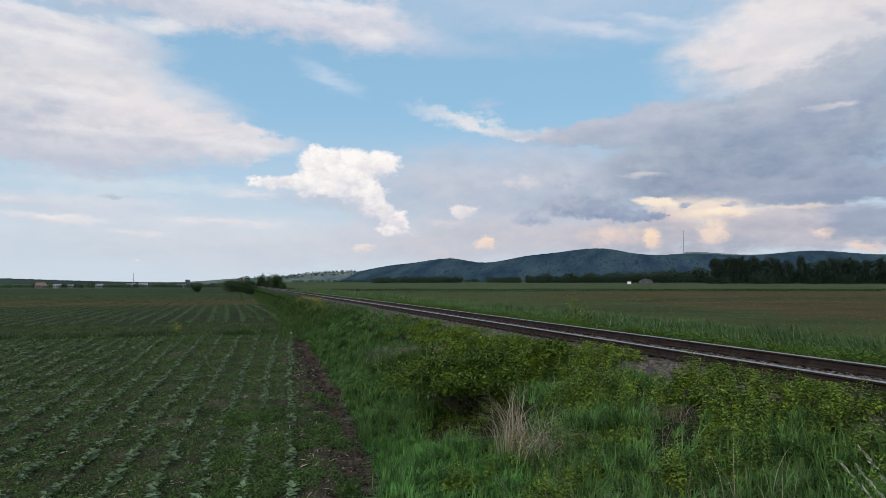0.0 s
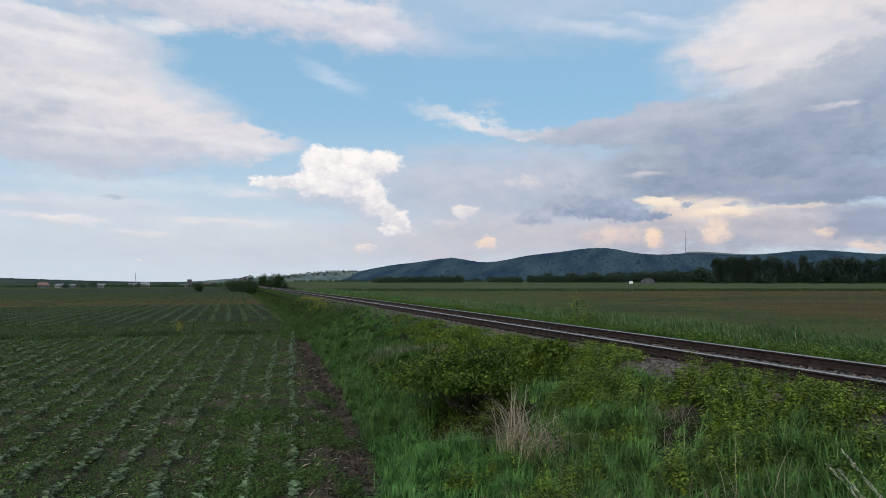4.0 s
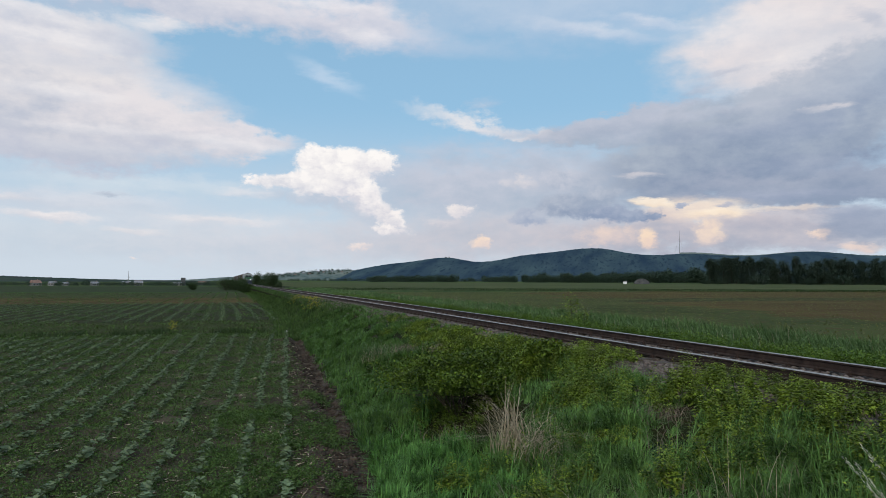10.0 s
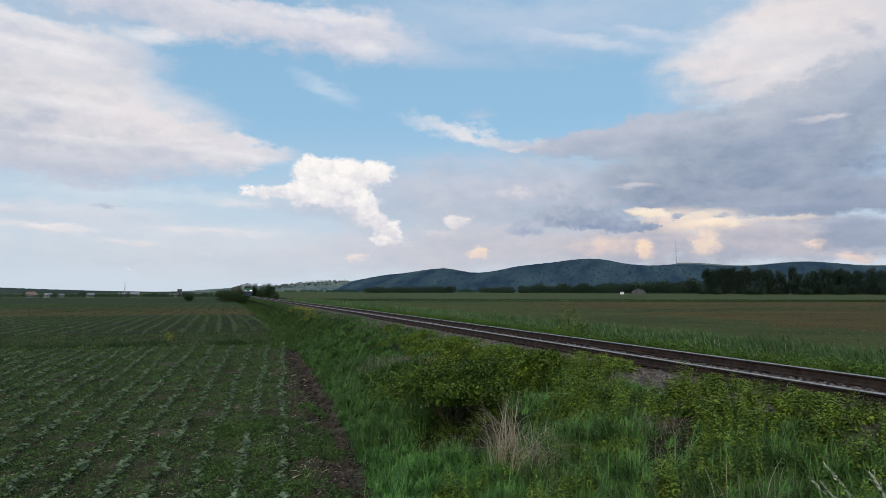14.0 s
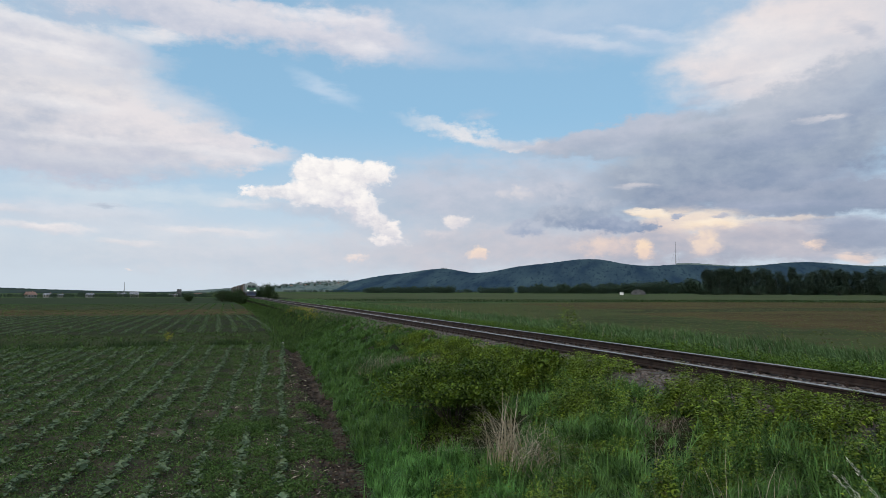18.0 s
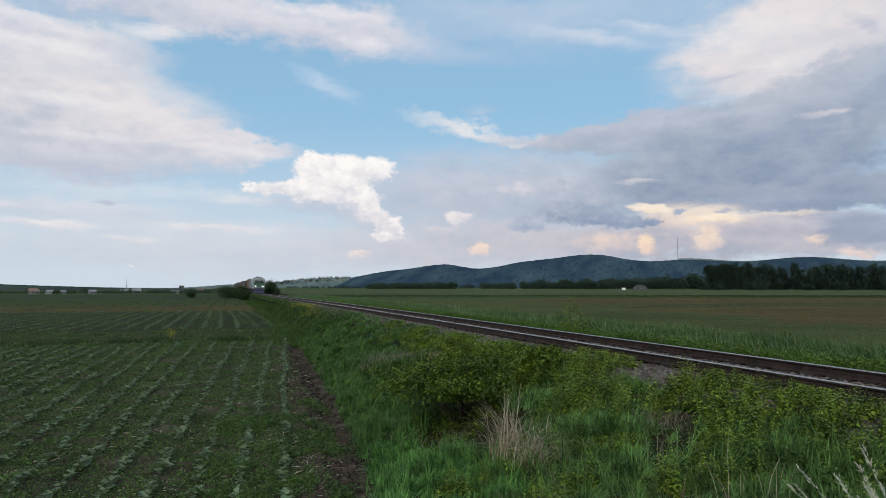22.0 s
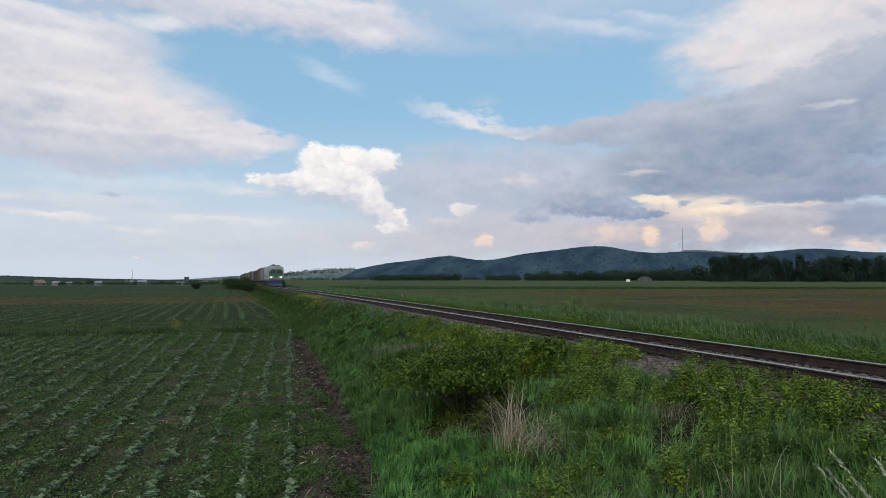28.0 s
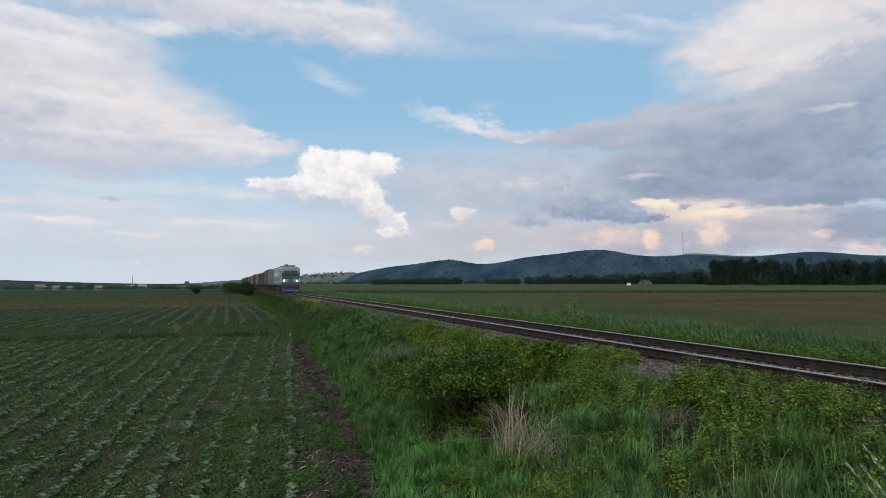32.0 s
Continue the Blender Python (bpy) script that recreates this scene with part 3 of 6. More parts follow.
def fall(y):
    """How far the line has dropped on its way into the distance."""
    return np.interp(np.asarray(y, float), [38, 50, 65, 85, 130, 250], [0, 0.012, 0.045, 0.09, 0.15, 0.34])


def lowland(y):
    """The fields dip gently towards the village."""
    return -0.0065 * np.clip(np.asarray(y, float) - 150, 0, 720)


def toe(y):
    """Where the bank of the line meets the ploughed field."""
    return np.interp(y, [-30, 0, 5, 11, 20, 40, 60, 83, 110, 160], [-6, -3.0, 1.0, 2.38, 3.12, 4.2, 5.0, 5.6, 5.95, 6.2])


def land(x, y):
    x, y = np.asarray(x, float), np.asarray(y, float)
    e = toe(y)
    k = np.clip((x - e) / (6.7 - e), 0, 1)
    low = lowland(y)
    bank = low + (1.4 - fall(y) - low) * (k * 0.65 + 0.35 * k * k * (3 - 2 * k))
    lumps = 0.06 * waver(x, y, 1.1) + 0.03 * waver(x, y, 0.35, 3)
    z = bank + lumps * np.clip(k * 4, 0, 1) * (x < 6.9)
    right = np.clip((x - 11.1) / 2.5, 0, 1)
    z = np.where(x > 11.1, (1.4 - fall(y)) * (1 - right) + 1.05 * right + 0.05 * waver(x, y, 1.6, 5) * right, z)
    near = np.clip(1 - np.hypot(x, y) / 120, 0, 1)
    z = np.where(x < e, low + 0.035 * waver(x, y, 0.45, 1) * near + 0.04 * waver(x, y, 5, 2) * near, z)
    gap = x - e
    gap = gap + 0.14 * waver(y, y * 0.3, 1.7, 6)
    furrow = np.exp(-((gap + 0.3) / 0.24) ** 2) * np.clip((y - 6) / 3, 0, 1) * np.clip((46 - y) / 6, 0, 1)
    z = z - 0.16 * furrow + 0.1 * np.exp(-((gap + 0.85) / 0.25) ** 2) * (furrow.max() > 0) * np.clip((y - 6) / 3, 0, 1) * np.clip((46 - y) / 6, 0, 1)
    mound = 1.6 * np.exp(-(x ** 2 + (y + 1) ** 2) / 13.0)
    return np.where(np.hypot(x, y) < 14, np.maximum(z, mound), z)


def steps(*runs):
    """Grid lines: runs of (to, step), from the first value on."""
    out = [runs[0]]
    for to, step in runs[1:]:
        n = max(1, round((to - out[-1]) / step))
        out += list(np.linspace(out[-1], to, n + 1)[1:])
    return np.array(out)


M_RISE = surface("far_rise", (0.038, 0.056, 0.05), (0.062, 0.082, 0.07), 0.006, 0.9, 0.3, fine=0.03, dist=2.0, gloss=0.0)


# ---- ground ----
def build_ground():
    xs = steps(-4600, (-1000, 300), (-200, 80), (-60, 14), (-16, 2.2), (-4, 0.4), (7, 0.13), (7.4, 0.2), (10.8, 0.85), (22, 0.35), (40, 1.8), (120, 8), (400, 40), (1000, 150), (4600, 400))
    ys = steps(-300, (-40, 40), (0, 4), (5, 0.5), (24, 0.15), (41, 0.28), (44, 0.3), (55, 0.8), (96, 1.6), (127, 2), (138, 2.2), (197, 4), (206, 3), (420, 15), (1000, 80), (4600, 400))
    X, Y = np.meshgrid(xs, ys)
    Z = land(X, Y)
    V = np.stack([X, Y, Z], -1).reshape(-1, 3)
    nx, ny = len(xs), len(ys)
    i = (np.arange(ny - 1)[:, None] * nx + np.arange(nx - 1)[None]).ravel()
    F = np.stack([i, i + 1, i + nx + 1, i + nx], 1)
    me = sheet("ground", V, F)
    cx, cy = V[F].mean(1)[:, 0], V[F].mean(1)[:, 1]
    e = toe(cy)
    wob = 0.25 * waver(cx, cy, 0.8, 4)
    zone = np.zeros(len(F), np.int32)
    left = cx < e
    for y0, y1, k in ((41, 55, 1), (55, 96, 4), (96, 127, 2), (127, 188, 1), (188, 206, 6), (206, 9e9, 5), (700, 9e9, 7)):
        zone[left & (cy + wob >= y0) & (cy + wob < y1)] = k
    zone[left & (cx > e - 0.95 + wob * 1.1) & (cy > 6) & (cy < 38)] = 3
    zone[~left & (cx < 20)] = 8
    r = cx >= 20
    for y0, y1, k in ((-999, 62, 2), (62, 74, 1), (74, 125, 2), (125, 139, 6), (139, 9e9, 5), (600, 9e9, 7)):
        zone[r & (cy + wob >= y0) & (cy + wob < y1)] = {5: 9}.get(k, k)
    zone[r & (cy < 125) & (cx + 3 * wob < 36 + 0.22 * (cy - 40) + 3 * waver(cy, cy * 0.2, 6.0, 8))] = 10
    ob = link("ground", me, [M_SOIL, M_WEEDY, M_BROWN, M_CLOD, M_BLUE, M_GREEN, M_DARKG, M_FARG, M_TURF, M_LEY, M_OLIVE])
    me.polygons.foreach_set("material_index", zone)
    me.polygons.foreach_set("use_smooth", [True] * len(F))
    tagged(ob, "flat farmland with strip fields and a grassy railway bank", "ground", kind="structure")


def ridge_top(az, far, at, deep, humps):
    """The height of a range at a bearing, at that distance."""
    el = sum(h * np.exp(-((az - c) / w) ** 2) for c, w, h in humps)
    crest = np.cos((at - far) / deep * math.pi / 2) ** 1.2
    return far * np.tan(np.radians(el)) * crest - 2 - 8 * (1 - crest)


WOODED = ((14.4, 5.6, 1.46), (18.2, 2.5, 0.73), (25.1, 5.1, 2.05), (30.6, 3.6, 1.64), (37.5, 5.6, 2.15), (45.9, 4.6, 1.86), (54.2, 5.8, 1.84), (66, 7, 2.0))
PALE = ((7.5, 4.0, 0.75), (12.0, 3.0, 0.6), (1.0, 3.0, 0.25))


def ridge(name, label, mat, far, deep, humps, az0, az1, seed, base=0.0):
    """A range of hills as rounded humps (bearing, half width, height in degrees) at a distance."""
    az = np.linspace(az0, az1, 260)
    el = base + sum(h * np.exp(-((az - c) / w) ** 2) for c, w, h in humps)
    el = el * np.clip((az - az0) / 2, 0, 1) * np.clip((az1 - az) / 4, 0, 1)
    ks = np.linspace(-1, 1, 40)
    A, K = np.meshgrid(az, ks)
    R = far + deep * K
    rough = waver(A * 60, K * 90, 9.0, seed) + 0.6 * waver(A * 60, K * 90, 3.1, seed + 1)
    crest = np.cos(K * math.pi / 2) ** 1.2
    top = far * np.tan(np.radians(el))[None, :]
    H = top * crest * (1 + 0.10 * rough * (1 - crest)) + np.clip(top, 0, 12) * 0.10 * rough * crest - 2 - 8 * (1 - crest)
    a = np.radians(A)
    V = np.stack([R * np.sin(a), R * np.cos(a), H], -1).reshape(-1, 3)
    i = (np.arange(39)[:, None] * 260 + np.arange(259)[None]).ravel()
    F = np.stack([i, i + 1, i + 261, i + 260], 1)
    me = sheet(name, V, F)
    me.polygons.foreach_set("use_smooth", [True] * len(F))
    return tagged(link(name, me, mat), label, "hill", kind="structure")


build_ground()
ridge("backdrop_wooded_hills", "long wooded hills on the horizon, dark blue-green with painted haze", M_HILL, 3300, 800, WOODED, 8.3, 80, 1)
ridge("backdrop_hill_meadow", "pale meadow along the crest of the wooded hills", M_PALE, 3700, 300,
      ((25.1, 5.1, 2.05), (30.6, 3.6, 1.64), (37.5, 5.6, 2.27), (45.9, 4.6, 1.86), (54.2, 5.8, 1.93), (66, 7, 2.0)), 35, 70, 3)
ridge("backdrop_pale_hills", "far green hills with fields and hedges, paled by painted haze", M_PALE, 4000, 500, PALE, -5, 18, 5)
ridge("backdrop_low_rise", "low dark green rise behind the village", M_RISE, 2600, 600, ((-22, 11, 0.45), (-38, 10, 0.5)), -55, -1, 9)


# ---- the railway ----
def rail_profile():
    half = [(0.0, 0.0), (0.07, 0.0), (0.07, 0.012), (0.012, 0.035), (0.010, 0.115), (0.034, 0.13), (0.036, 0.155), (0.026, 0.165), (0.0, 0.166)]
    return half + [(-x, z) for x, z in reversed(half[1:-1])]


def build_track():
    y0, y1 = -120.0, 620.0
    line = thing("railway_track", pose(TRACK_X, 0, 0), "single railway track on a low stony bank", "railway track", kind="structure")
    prof = rail_profile()
    n = len(prof)
    for s in (-1, 1):
        x = s * GAUGE / 2
        bm = bmesh.new()
        ys = steps(y0, (0, 30), (38, 19), (50, 6), (130, 8), (250, 20), (y1, 60))
        rings = [[bm.verts.new((x + px, y, RAIL_TOP - 0.166 + pz - float(fall(y)))) for px, pz in prof] for y in ys]
        for a, b in zip(rings, rings[1:]):
            for i in range(n):
                f = bm.faces.new((a[i], a[(i + 1) % n], b[(i + 1) % n], b[i]))
                f.material_index = 1 if prof[i][1] > 0.15 and prof[(i + 1) % n][1] > 0.15 else 0
        part("rail", bm, [M_RUST, M_SHINE], line, "rusty steel rail with a polished head")
        for k in range(-2, 5):  # joints of the rail lengths
            bm = bmesh.new()
            yj = 13.6 + 25 * k + (0.2 if s > 0 else 0)
            for side in (-1, 1):
                block(bm, x + side * 0.022 - 0.011, x + side * 0.022 + 0.011, yj - 0.35, yj + 0.35, RAIL_TOP - 0.128 - fall(yj), RAIL_TOP - 0.05 - fall(yj), 0.004)
                for q in (-0.24, -0.08, 0.08, 0.24):
                    tube(bm, (x + side * 0.03, yj + q, RAIL_TOP - 0.09 - fall(yj)), (x + side * 0.055, yj + q, RAIL_TOP - 0.09 - fall(yj)), 0.016, 0.016, 6)
            part("fishplate", bm, M_RUST, line, "bolted rusty joint plate")
    # bed of broken stone
    bm = bmesh.new()
    sec = [(-2.45, 1.3), (-1.72, 1.63), (-1.3, 1.66), (-0.3, 1.665), (0.3, 1.66), (1.3, 1.66), (1.72, 1.63), (2.45, 1.3)]
    rings = []
    for y in steps(y0, (0, 10), (40, 0.5), (120, 4), (248, 16), (y1, 50)):
        rings.append([bm.verts.new((px, y, pz - float(fall(y)) + 0.02 * noise.noise((px * 3, y * 1.7, 0)))) for px, pz in sec])
    for a, b in zip(rings, rings[1:]):
        for i in range(len(sec) - 1):
            bm.faces.new((a[i], a[i + 1], b[i + 1], b[i]))
    part("ballast_bed", bm, M_BED, line, "grey-brown broken stone bed", True)
    # sleepers with their chairs
    sm = bmesh.new()
    block(sm, -1.25, 1.25, -0.12, 0.12, 1.56, 1.705, 0.015)
    me = bpy.data.meshes.new("sleeper")
    sm.to_mesh(me)
    sm.free()
    cm = bmesh.new()
    block(cm, -0.17, 0.17, -0.08, 0.08, 1.704, 1.722, 0.004)
    for q in (-0.12, 0.12):
        block(cm, q - 0.025, q + 0.025, -0.03, 0.03, 1.72, 1.765, 0.008)
        tube(cm, (q, 0, 1.76), (q, 0, 1.785), 0.014, 0.014, 6)
    ce = bpy.data.meshes.new("chair")
    cm.to_mesh(ce)
    cm.free()
    for k in range(150):
        y = 1.0 + 0.62 * k
        sl = link("sleeper", me, M_SLEEPER, line, m=pose(0, y, -float(fall(y)), rz=random.uniform(-1, 1)))
        if k < 60:
            for s in (-1, 1):
                link("chair", ce, M_RUST, sl, m=pose(s * GAUGE / 2, 0, 0))
    # loose stones: the nearest single, the rest joined
    base = bmesh.new()
    bmesh.ops.create_icosphere(base, subdivisions=1, radius=1)
    shapes = []
    for k in range(6):
        b2 = base.copy()
        for v in b2.verts:
            v.co *= 0.55 + 0.8 * random.random()
        me2 = bpy.data.meshes.new("stone")
        b2.to_mesh(me2)
        b2.free()
        shapes.append(me2)
    base.free()

    def bed_height(px):
        return np.interp(px, [a for a, b in sec], [b for a, b in sec])

    for k in range(300):
        px, y = rng.choice([rng.uniform(-0.66, 0.66), rng.uniform(-1.9, -0.85)]), rng.uniform(5.5, 16)
        r = rng.uniform(0.014, 0.034)
        ob = link("stone", shapes[k % 6], M_STONE1, line, m=Matrix.LocRotScale((px, y, float(bed_height(px)) - float(fall(y)) + r * 0.35 + (0.035 if abs(px) < 0.7 else 0)), Euler(rng.uniform(0, 6, 3)), (r * 1.2, r, r * 0.8)))
    co = [np.array([v.co[:] for v in m.vertices]) for m in shapes]
    fa = np.array([p.vertices[:] for p in shapes[0].polygons])
    bits = []
    for k in range(19000):
        y = 3 + 70 * rng.random() ** 1.8
        px = rng.uniform(-0.68, 0.68) if rng.random() < 0.4 else rng.uniform(-2.4, -0.8) if rng.random() < 0.75 else rng.uniform(0.8, 2.2)
        r = rng.uniform(0.014, 0.038) * (1 + y / 60)
        c, s = math.cos(k), math.sin(k)
        v = co[k % 6] * np.array([r * 1.2, r, r * 0.75])
        v = v @ np.array([[c, -s, 0], [s, c, 0], [0, 0, 1]]) + np.array([px, y, float(bed_height(px)) - float(fall(y)) + r * 0.3 + (0.03 if abs(px) < 0.7 else 0)])
        bits.append((v, fa))
    v, f = merge(bits)
    tagged(link("loose_stones", sheet("loose_stones", v, f), M_STONE, line, "many loose grey broken stones"), kind="stuff")


build_track()

# ---- fields ----
def plant_spots():
    out = []
    for k in range(-24, 5):  # the rows open out a little towards the line
        askew = min(0.085, max(0.016, 0.049 + 0.011 * k))
        y = 7.5 + rng.random() * 0.3
        while y < 41:
            x = -1.65 + 0.7 * k + askew * (y - 13) + rng.normal(0, 0.035) + 0.04 * math.sin(y * 0.6 + k)
            if x < float(toe(y)) - 0.75 and rng.random() < 0.84 + 0.14 * math.sin(k * 3.1 + y * 0.35):
                out.append((x, y))
            y += rng.uniform(0.11, 0.24)
    return np.array(out)


def seedling(n, size):
    """Points and faces of one young sunflower about its foot."""
    a = np.arange(n) * 2.4 + rng.random() * 6
    tilt = rng.uniform(0.15, 0.75, n)
    D = np.stack([np.cos(a), np.sin(a), tilt], 1)
    C = np.stack([np.zeros(n), np.zeros(n), np.linspace(0.06, 0.15, n) * size], 1)
    L = np.linspace(0.16, 0.10, n) * size * rng.uniform(0.85, 1.15, n)
    stem = blades(np.zeros((1, 3)), np.array([0.17 * size]), np.array([0.016]), np.array([0.1]), np.array([a[0]]), 2)
    return merge([broad_leaves(C, D, L, L * 0.8), stem])


def build_crop():
    P = plant_spots()
    far = np.hypot(P[:, 0], P[:, 1])
    order = np.argsort(far)
    P = P[order]
    forms = [seedling(n, s) for n, s in ((6, 1.0), (7, 1.15), (6, 1.3), (5, 0.9), (8, 1.2), (6, 1.1))]
    stem = sheet("stem", *blades(np.zeros((1, 3)), np.array([0.18]), np.array([0.016]), np.array([0.1]), np.array([1.0]), 2))
    blade = [sheet("leaf", *broad_leaves(np.zeros((1, 3)), np.array([[1, 0, t]]), [0.15], [0.12])) for t in (0.2, 0.45, 0.7)]
    for i, (x, y) in enumerate(P[:170]):
        s = rng.uniform(0.62, 0.98)
        ob = thing("sunflower_seedling", pose(x, y, float(land(x, y)) - 0.01, rz=rng.uniform(0, 360)), "young sunflower plant with broad grey-green leaves", "seedling", "sunflower rows")
        link("stem", stem, M_SEEDEACH, ob)
        for j in range(6):
            q = s * (1.15 - 0.07 * j)
            link("leaf", blade[(i + j) % 3], M_SEEDEACH, ob, m=Matrix.LocRotScale((0, 0, (0.06 + 0.018 * j) * s), Euler((0, 0, j * 2.4 + rng.uniform(-0.3, 0.3))), (q, q, q)))
    bits = []
    for i, (x, y) in enumerate(P[170:]):
        v, f = forms[i % 6]
        c, s, k = math.cos(i * 1.3), math.sin(i * 1.3), rng.uniform(0.5, 0.85)
        bits.append((v @ np.array([[c, s, 0], [-s, c, 0], [0, 0, 1]]) * k + np.array([x, y, float(land(x, y)) - 0.01]), f))
    tagged(link("sunflower_rows", sheet("sunflower_rows", *merge(bits)), M_SEED), "rows of young grey-green sunflowers in dark soil", "crop", kind="stuff")
    # thin rows on the plots towards the village
    n = 9000
    k, y = rng.integers(-60, 4, n), rng.uniform(99, 188, n)
    x = 1.2 + 2.0 * k + 0.01 * y + rng.normal(0, 0.12, n)
    ok = (x < toe(y) - 0.5) & (waver(x, y, 5.0, 51) > -0.5)
    C = np.stack([x[ok], y[ok], land(x[ok], y[ok]) + 0.06], 1)
    v, f = leaves(C, ways_about(len(C), 0.5), rng.uniform(0.14, 0.3, len(C)), rng.uniform(0.1, 0.2, len(C)))
    tagged(link("distant_crop_rows", sheet("distant_crop_rows", v, f), M_WEED), "thin green rows on the distant plots", "crop", kind="stuff")
    # the plot beyond the grass strip
    n = 14000
    k = rng.integers(-40, 4, n)
    y = rng.uniform(55, 98, n)
    x = -0.4 + 1.35 * k + 0.006 * y - 0.0011 * np.clip(k + 2, 0, 9) * (y - 62) ** 2 / 6 + rng.normal(0, 0.09, n)
    ok = x < toe(y) - 0.6
    x, y = x[ok], y[ok]
    C = np.stack([x, y, land(x, y) + 0.05], 1)
    C = np.repeat(C, 3, 0) + rng.normal(0, 0.04, (len(x) * 3, 3)) * np.array([1, 2, 0.3])
    v, f = leaves(C, ways_about(len(C), 0.5), rng.uniform(0.07, 0.13, len(C)), rng.uniform(0.06, 0.1, len(C)))
    tagged(link("second_crop_rows", sheet("second_crop_rows", v, f), M_SEED), "farther rows of young grey-green crop", "crop", kind="stuff")


M_SEEDEACH = surface("sunflower_leaf", (0.11, 0.175, 0.09), (0.28, 0.38, 0.2), 3, 0.5, 0.0, each=0.5, thin=0.2)


def build_weeds():
    n = 300000
    y = 6.5 + 36 * rng.random(n) ** 1.5
    x = toe(y) - 0.55 - 0.5 * rng.random(n) - (toe(y) + 0.36 * y + 3) * rng.random(n)
    dense = waver(x, y, 1.3, 8) + 0.7 * waver(x, y, 0.4, 2) + rng.normal(0, 0.6, n) - 0.9 * np.exp(-(((x - toe(y) + 0.95) / 0.5) ** 2))
    ok = dense > -0.75
    x, y = x[ok], y[ok]
    C = np.stack([x, y, land(x, y) + rng.uniform(0.0, 0.04, len(x))], 1)
    s = rng.uniform(0.026, 0.06, len(x)) * (0.8 + y / 50)
    tagged(link("field_weeds", sheet("field_weeds", *leaves(C, ways_about(len(C), 0.35), s, s * 0.5)), M_WEED), "low green weeds between the crop rows", "weeds", kind="stuff")
    # patches of weeds on the farther plots
    n = 90000
    x, y = rng.uniform(-60, 5.4, n), 42 + 82 * rng.random(n) ** 1.2
    dense = waver(x, y, 2.4, 15) + 0.6 * waver(x, y, 0.9, 16) + rng.normal(0, 0.5, n)
    ok = (dense > 0.25 + 0.5 * (y > 96)) & (x < toe(y) - 0.1) & (x > -0.33 * y - 3)
    x, y = x[ok], y[ok]
    C = np.stack([x, y, land(x, y) + rng.uniform(0.01, 0.08, len(x))], 1)
    s = rng.uniform(0.08, 0.2, len(x))
    tagged(link("plot_weeds", sheet("plot_weeds", *leaves(C, ways_about(len(C), 0.35), s, s * 0.5)), M_WEED), "patches of low weeds on the farther plots", "weeds", kind="stuff")
    # stubble and straw left on the soil
    n = 8000
    y = 7 + 30 * rng.random(n) ** 1.4
    x = toe(y) - 0.4 - (toe(y) + 0.3 * y + 2) * rng.random(n)
    ok = (waver(x, y, 1.1, 12) > 0.1) | (x > toe(y) - 1.3)
    x, y = x[ok], y[ok]
    C = np.stack([x, y, land(x, y) + 0.02], 1)
    D = rng.normal(0, 1, (len(x), 3)) * np.array([1, 1, 0.12])
    L = rng.uniform(0.06, 0.26, len(x))
    tagged(link("straw_litter", sheet("straw_litter", *leaves(C, D, L, np.full(len(x), 0.02))), M_STRAW), "pale bits of old straw on the soil", "straw", kind="stuff")
    # crumbs of soil between the rows
    n = 9000
    y = 7 + 12 * rng.random(n) ** 1.3
    x = toe(y) - 0.5 - (toe(y) + 0.36 * y + 2) * rng.random(n)
    ok = waver(x, y, 1.3, 8) + 0.7 * waver(x, y, 0.4, 2) < 0.15
    x, y = x[ok], y[ok]
    n = len(x)
    r = rng.uniform(0.006, 0.022, n)
    tet = np.array([[1, 0, -0.4], [-0.6, 0.9, -0.3], [-0.5, -0.9, -0.4], [0.1, 0, 0.8]])
    V = tet[None] * (r[:, None, None] * rng.uniform(0.6, 1.4, (n, 4, 3))) + np.stack([x, y, land(x, y) + 0.004], 1)[:, None]
    F = (np.arange(n) * 4)[:, None, None] + np.array([[0, 1, 3], [1, 2, 3], [2, 0, 3]])[None]
    tagged(link("soil_crumbs", sheet("soil_crumbs", V.reshape(-1, 3), F.reshape(-1, 3)), M_SOIL), "small crumbs of dark soil between the rows", "earth", kind="stuff")
    # clods along the furrow
    n = 4200
    y = 7 + 30 * rng.random(n) ** 1.3
    x = toe(y) - 0.45 + 0.14 * waver(y, y * 0.3, 1.7, 6) + rng.normal(0, 0.34, n)
    bm = bmesh.new()
    bmesh.ops.create_icosphere(bm, subdivisions=1, radius=1)
    co, fa = np.array([v.co[:] for v in bm.verts]), np.array([[v.index for v in f.verts] for f in bm.faces])
    bm.free()
    z = land(x, y)
    r = rng.uniform(0.012, 0.055, n)
    bits = [(co * (1 + 0.35 * rng.normal(0, 1, co.shape)) * np.array([1.2, 1, 0.7]) * r[i] + np.array([x[i], y[i], z[i] + r[i] * 0.2]), fa) for i in range(n)]
    tagged(link("earth_clods", sheet("earth_clods", *merge(bits)), M_CLOD), "dark clods of earth along the plough furrow", "earth", kind="stuff")


def footing(x, y):
    """The ground, or the stony bed of the line where that lies higher."""
    bed = np.interp(x - TRACK_X, [-2.45, -1.72, 1.72, 2.45], [1.3, 1.63, 1.63, 1.3]) - fall(y)
    return np.where(np.abs(x - TRACK_X) < 2.45, np.maximum(land(x, y), bed), land(x, y))


def stuff_blades(name, label, mat, x, y, high, wide, lean, seg=3, wind=2.6):
    P = np.stack([x, y, footing(x, y) - 0.02], 1)
    n = len(x)
    turn = wind + rng.normal(0, 1.1, n)
    return tagged(link(name, sheet(name, *blades(P, high, wide, lean, turn, seg)), mat), label, "grass", kind="stuff")


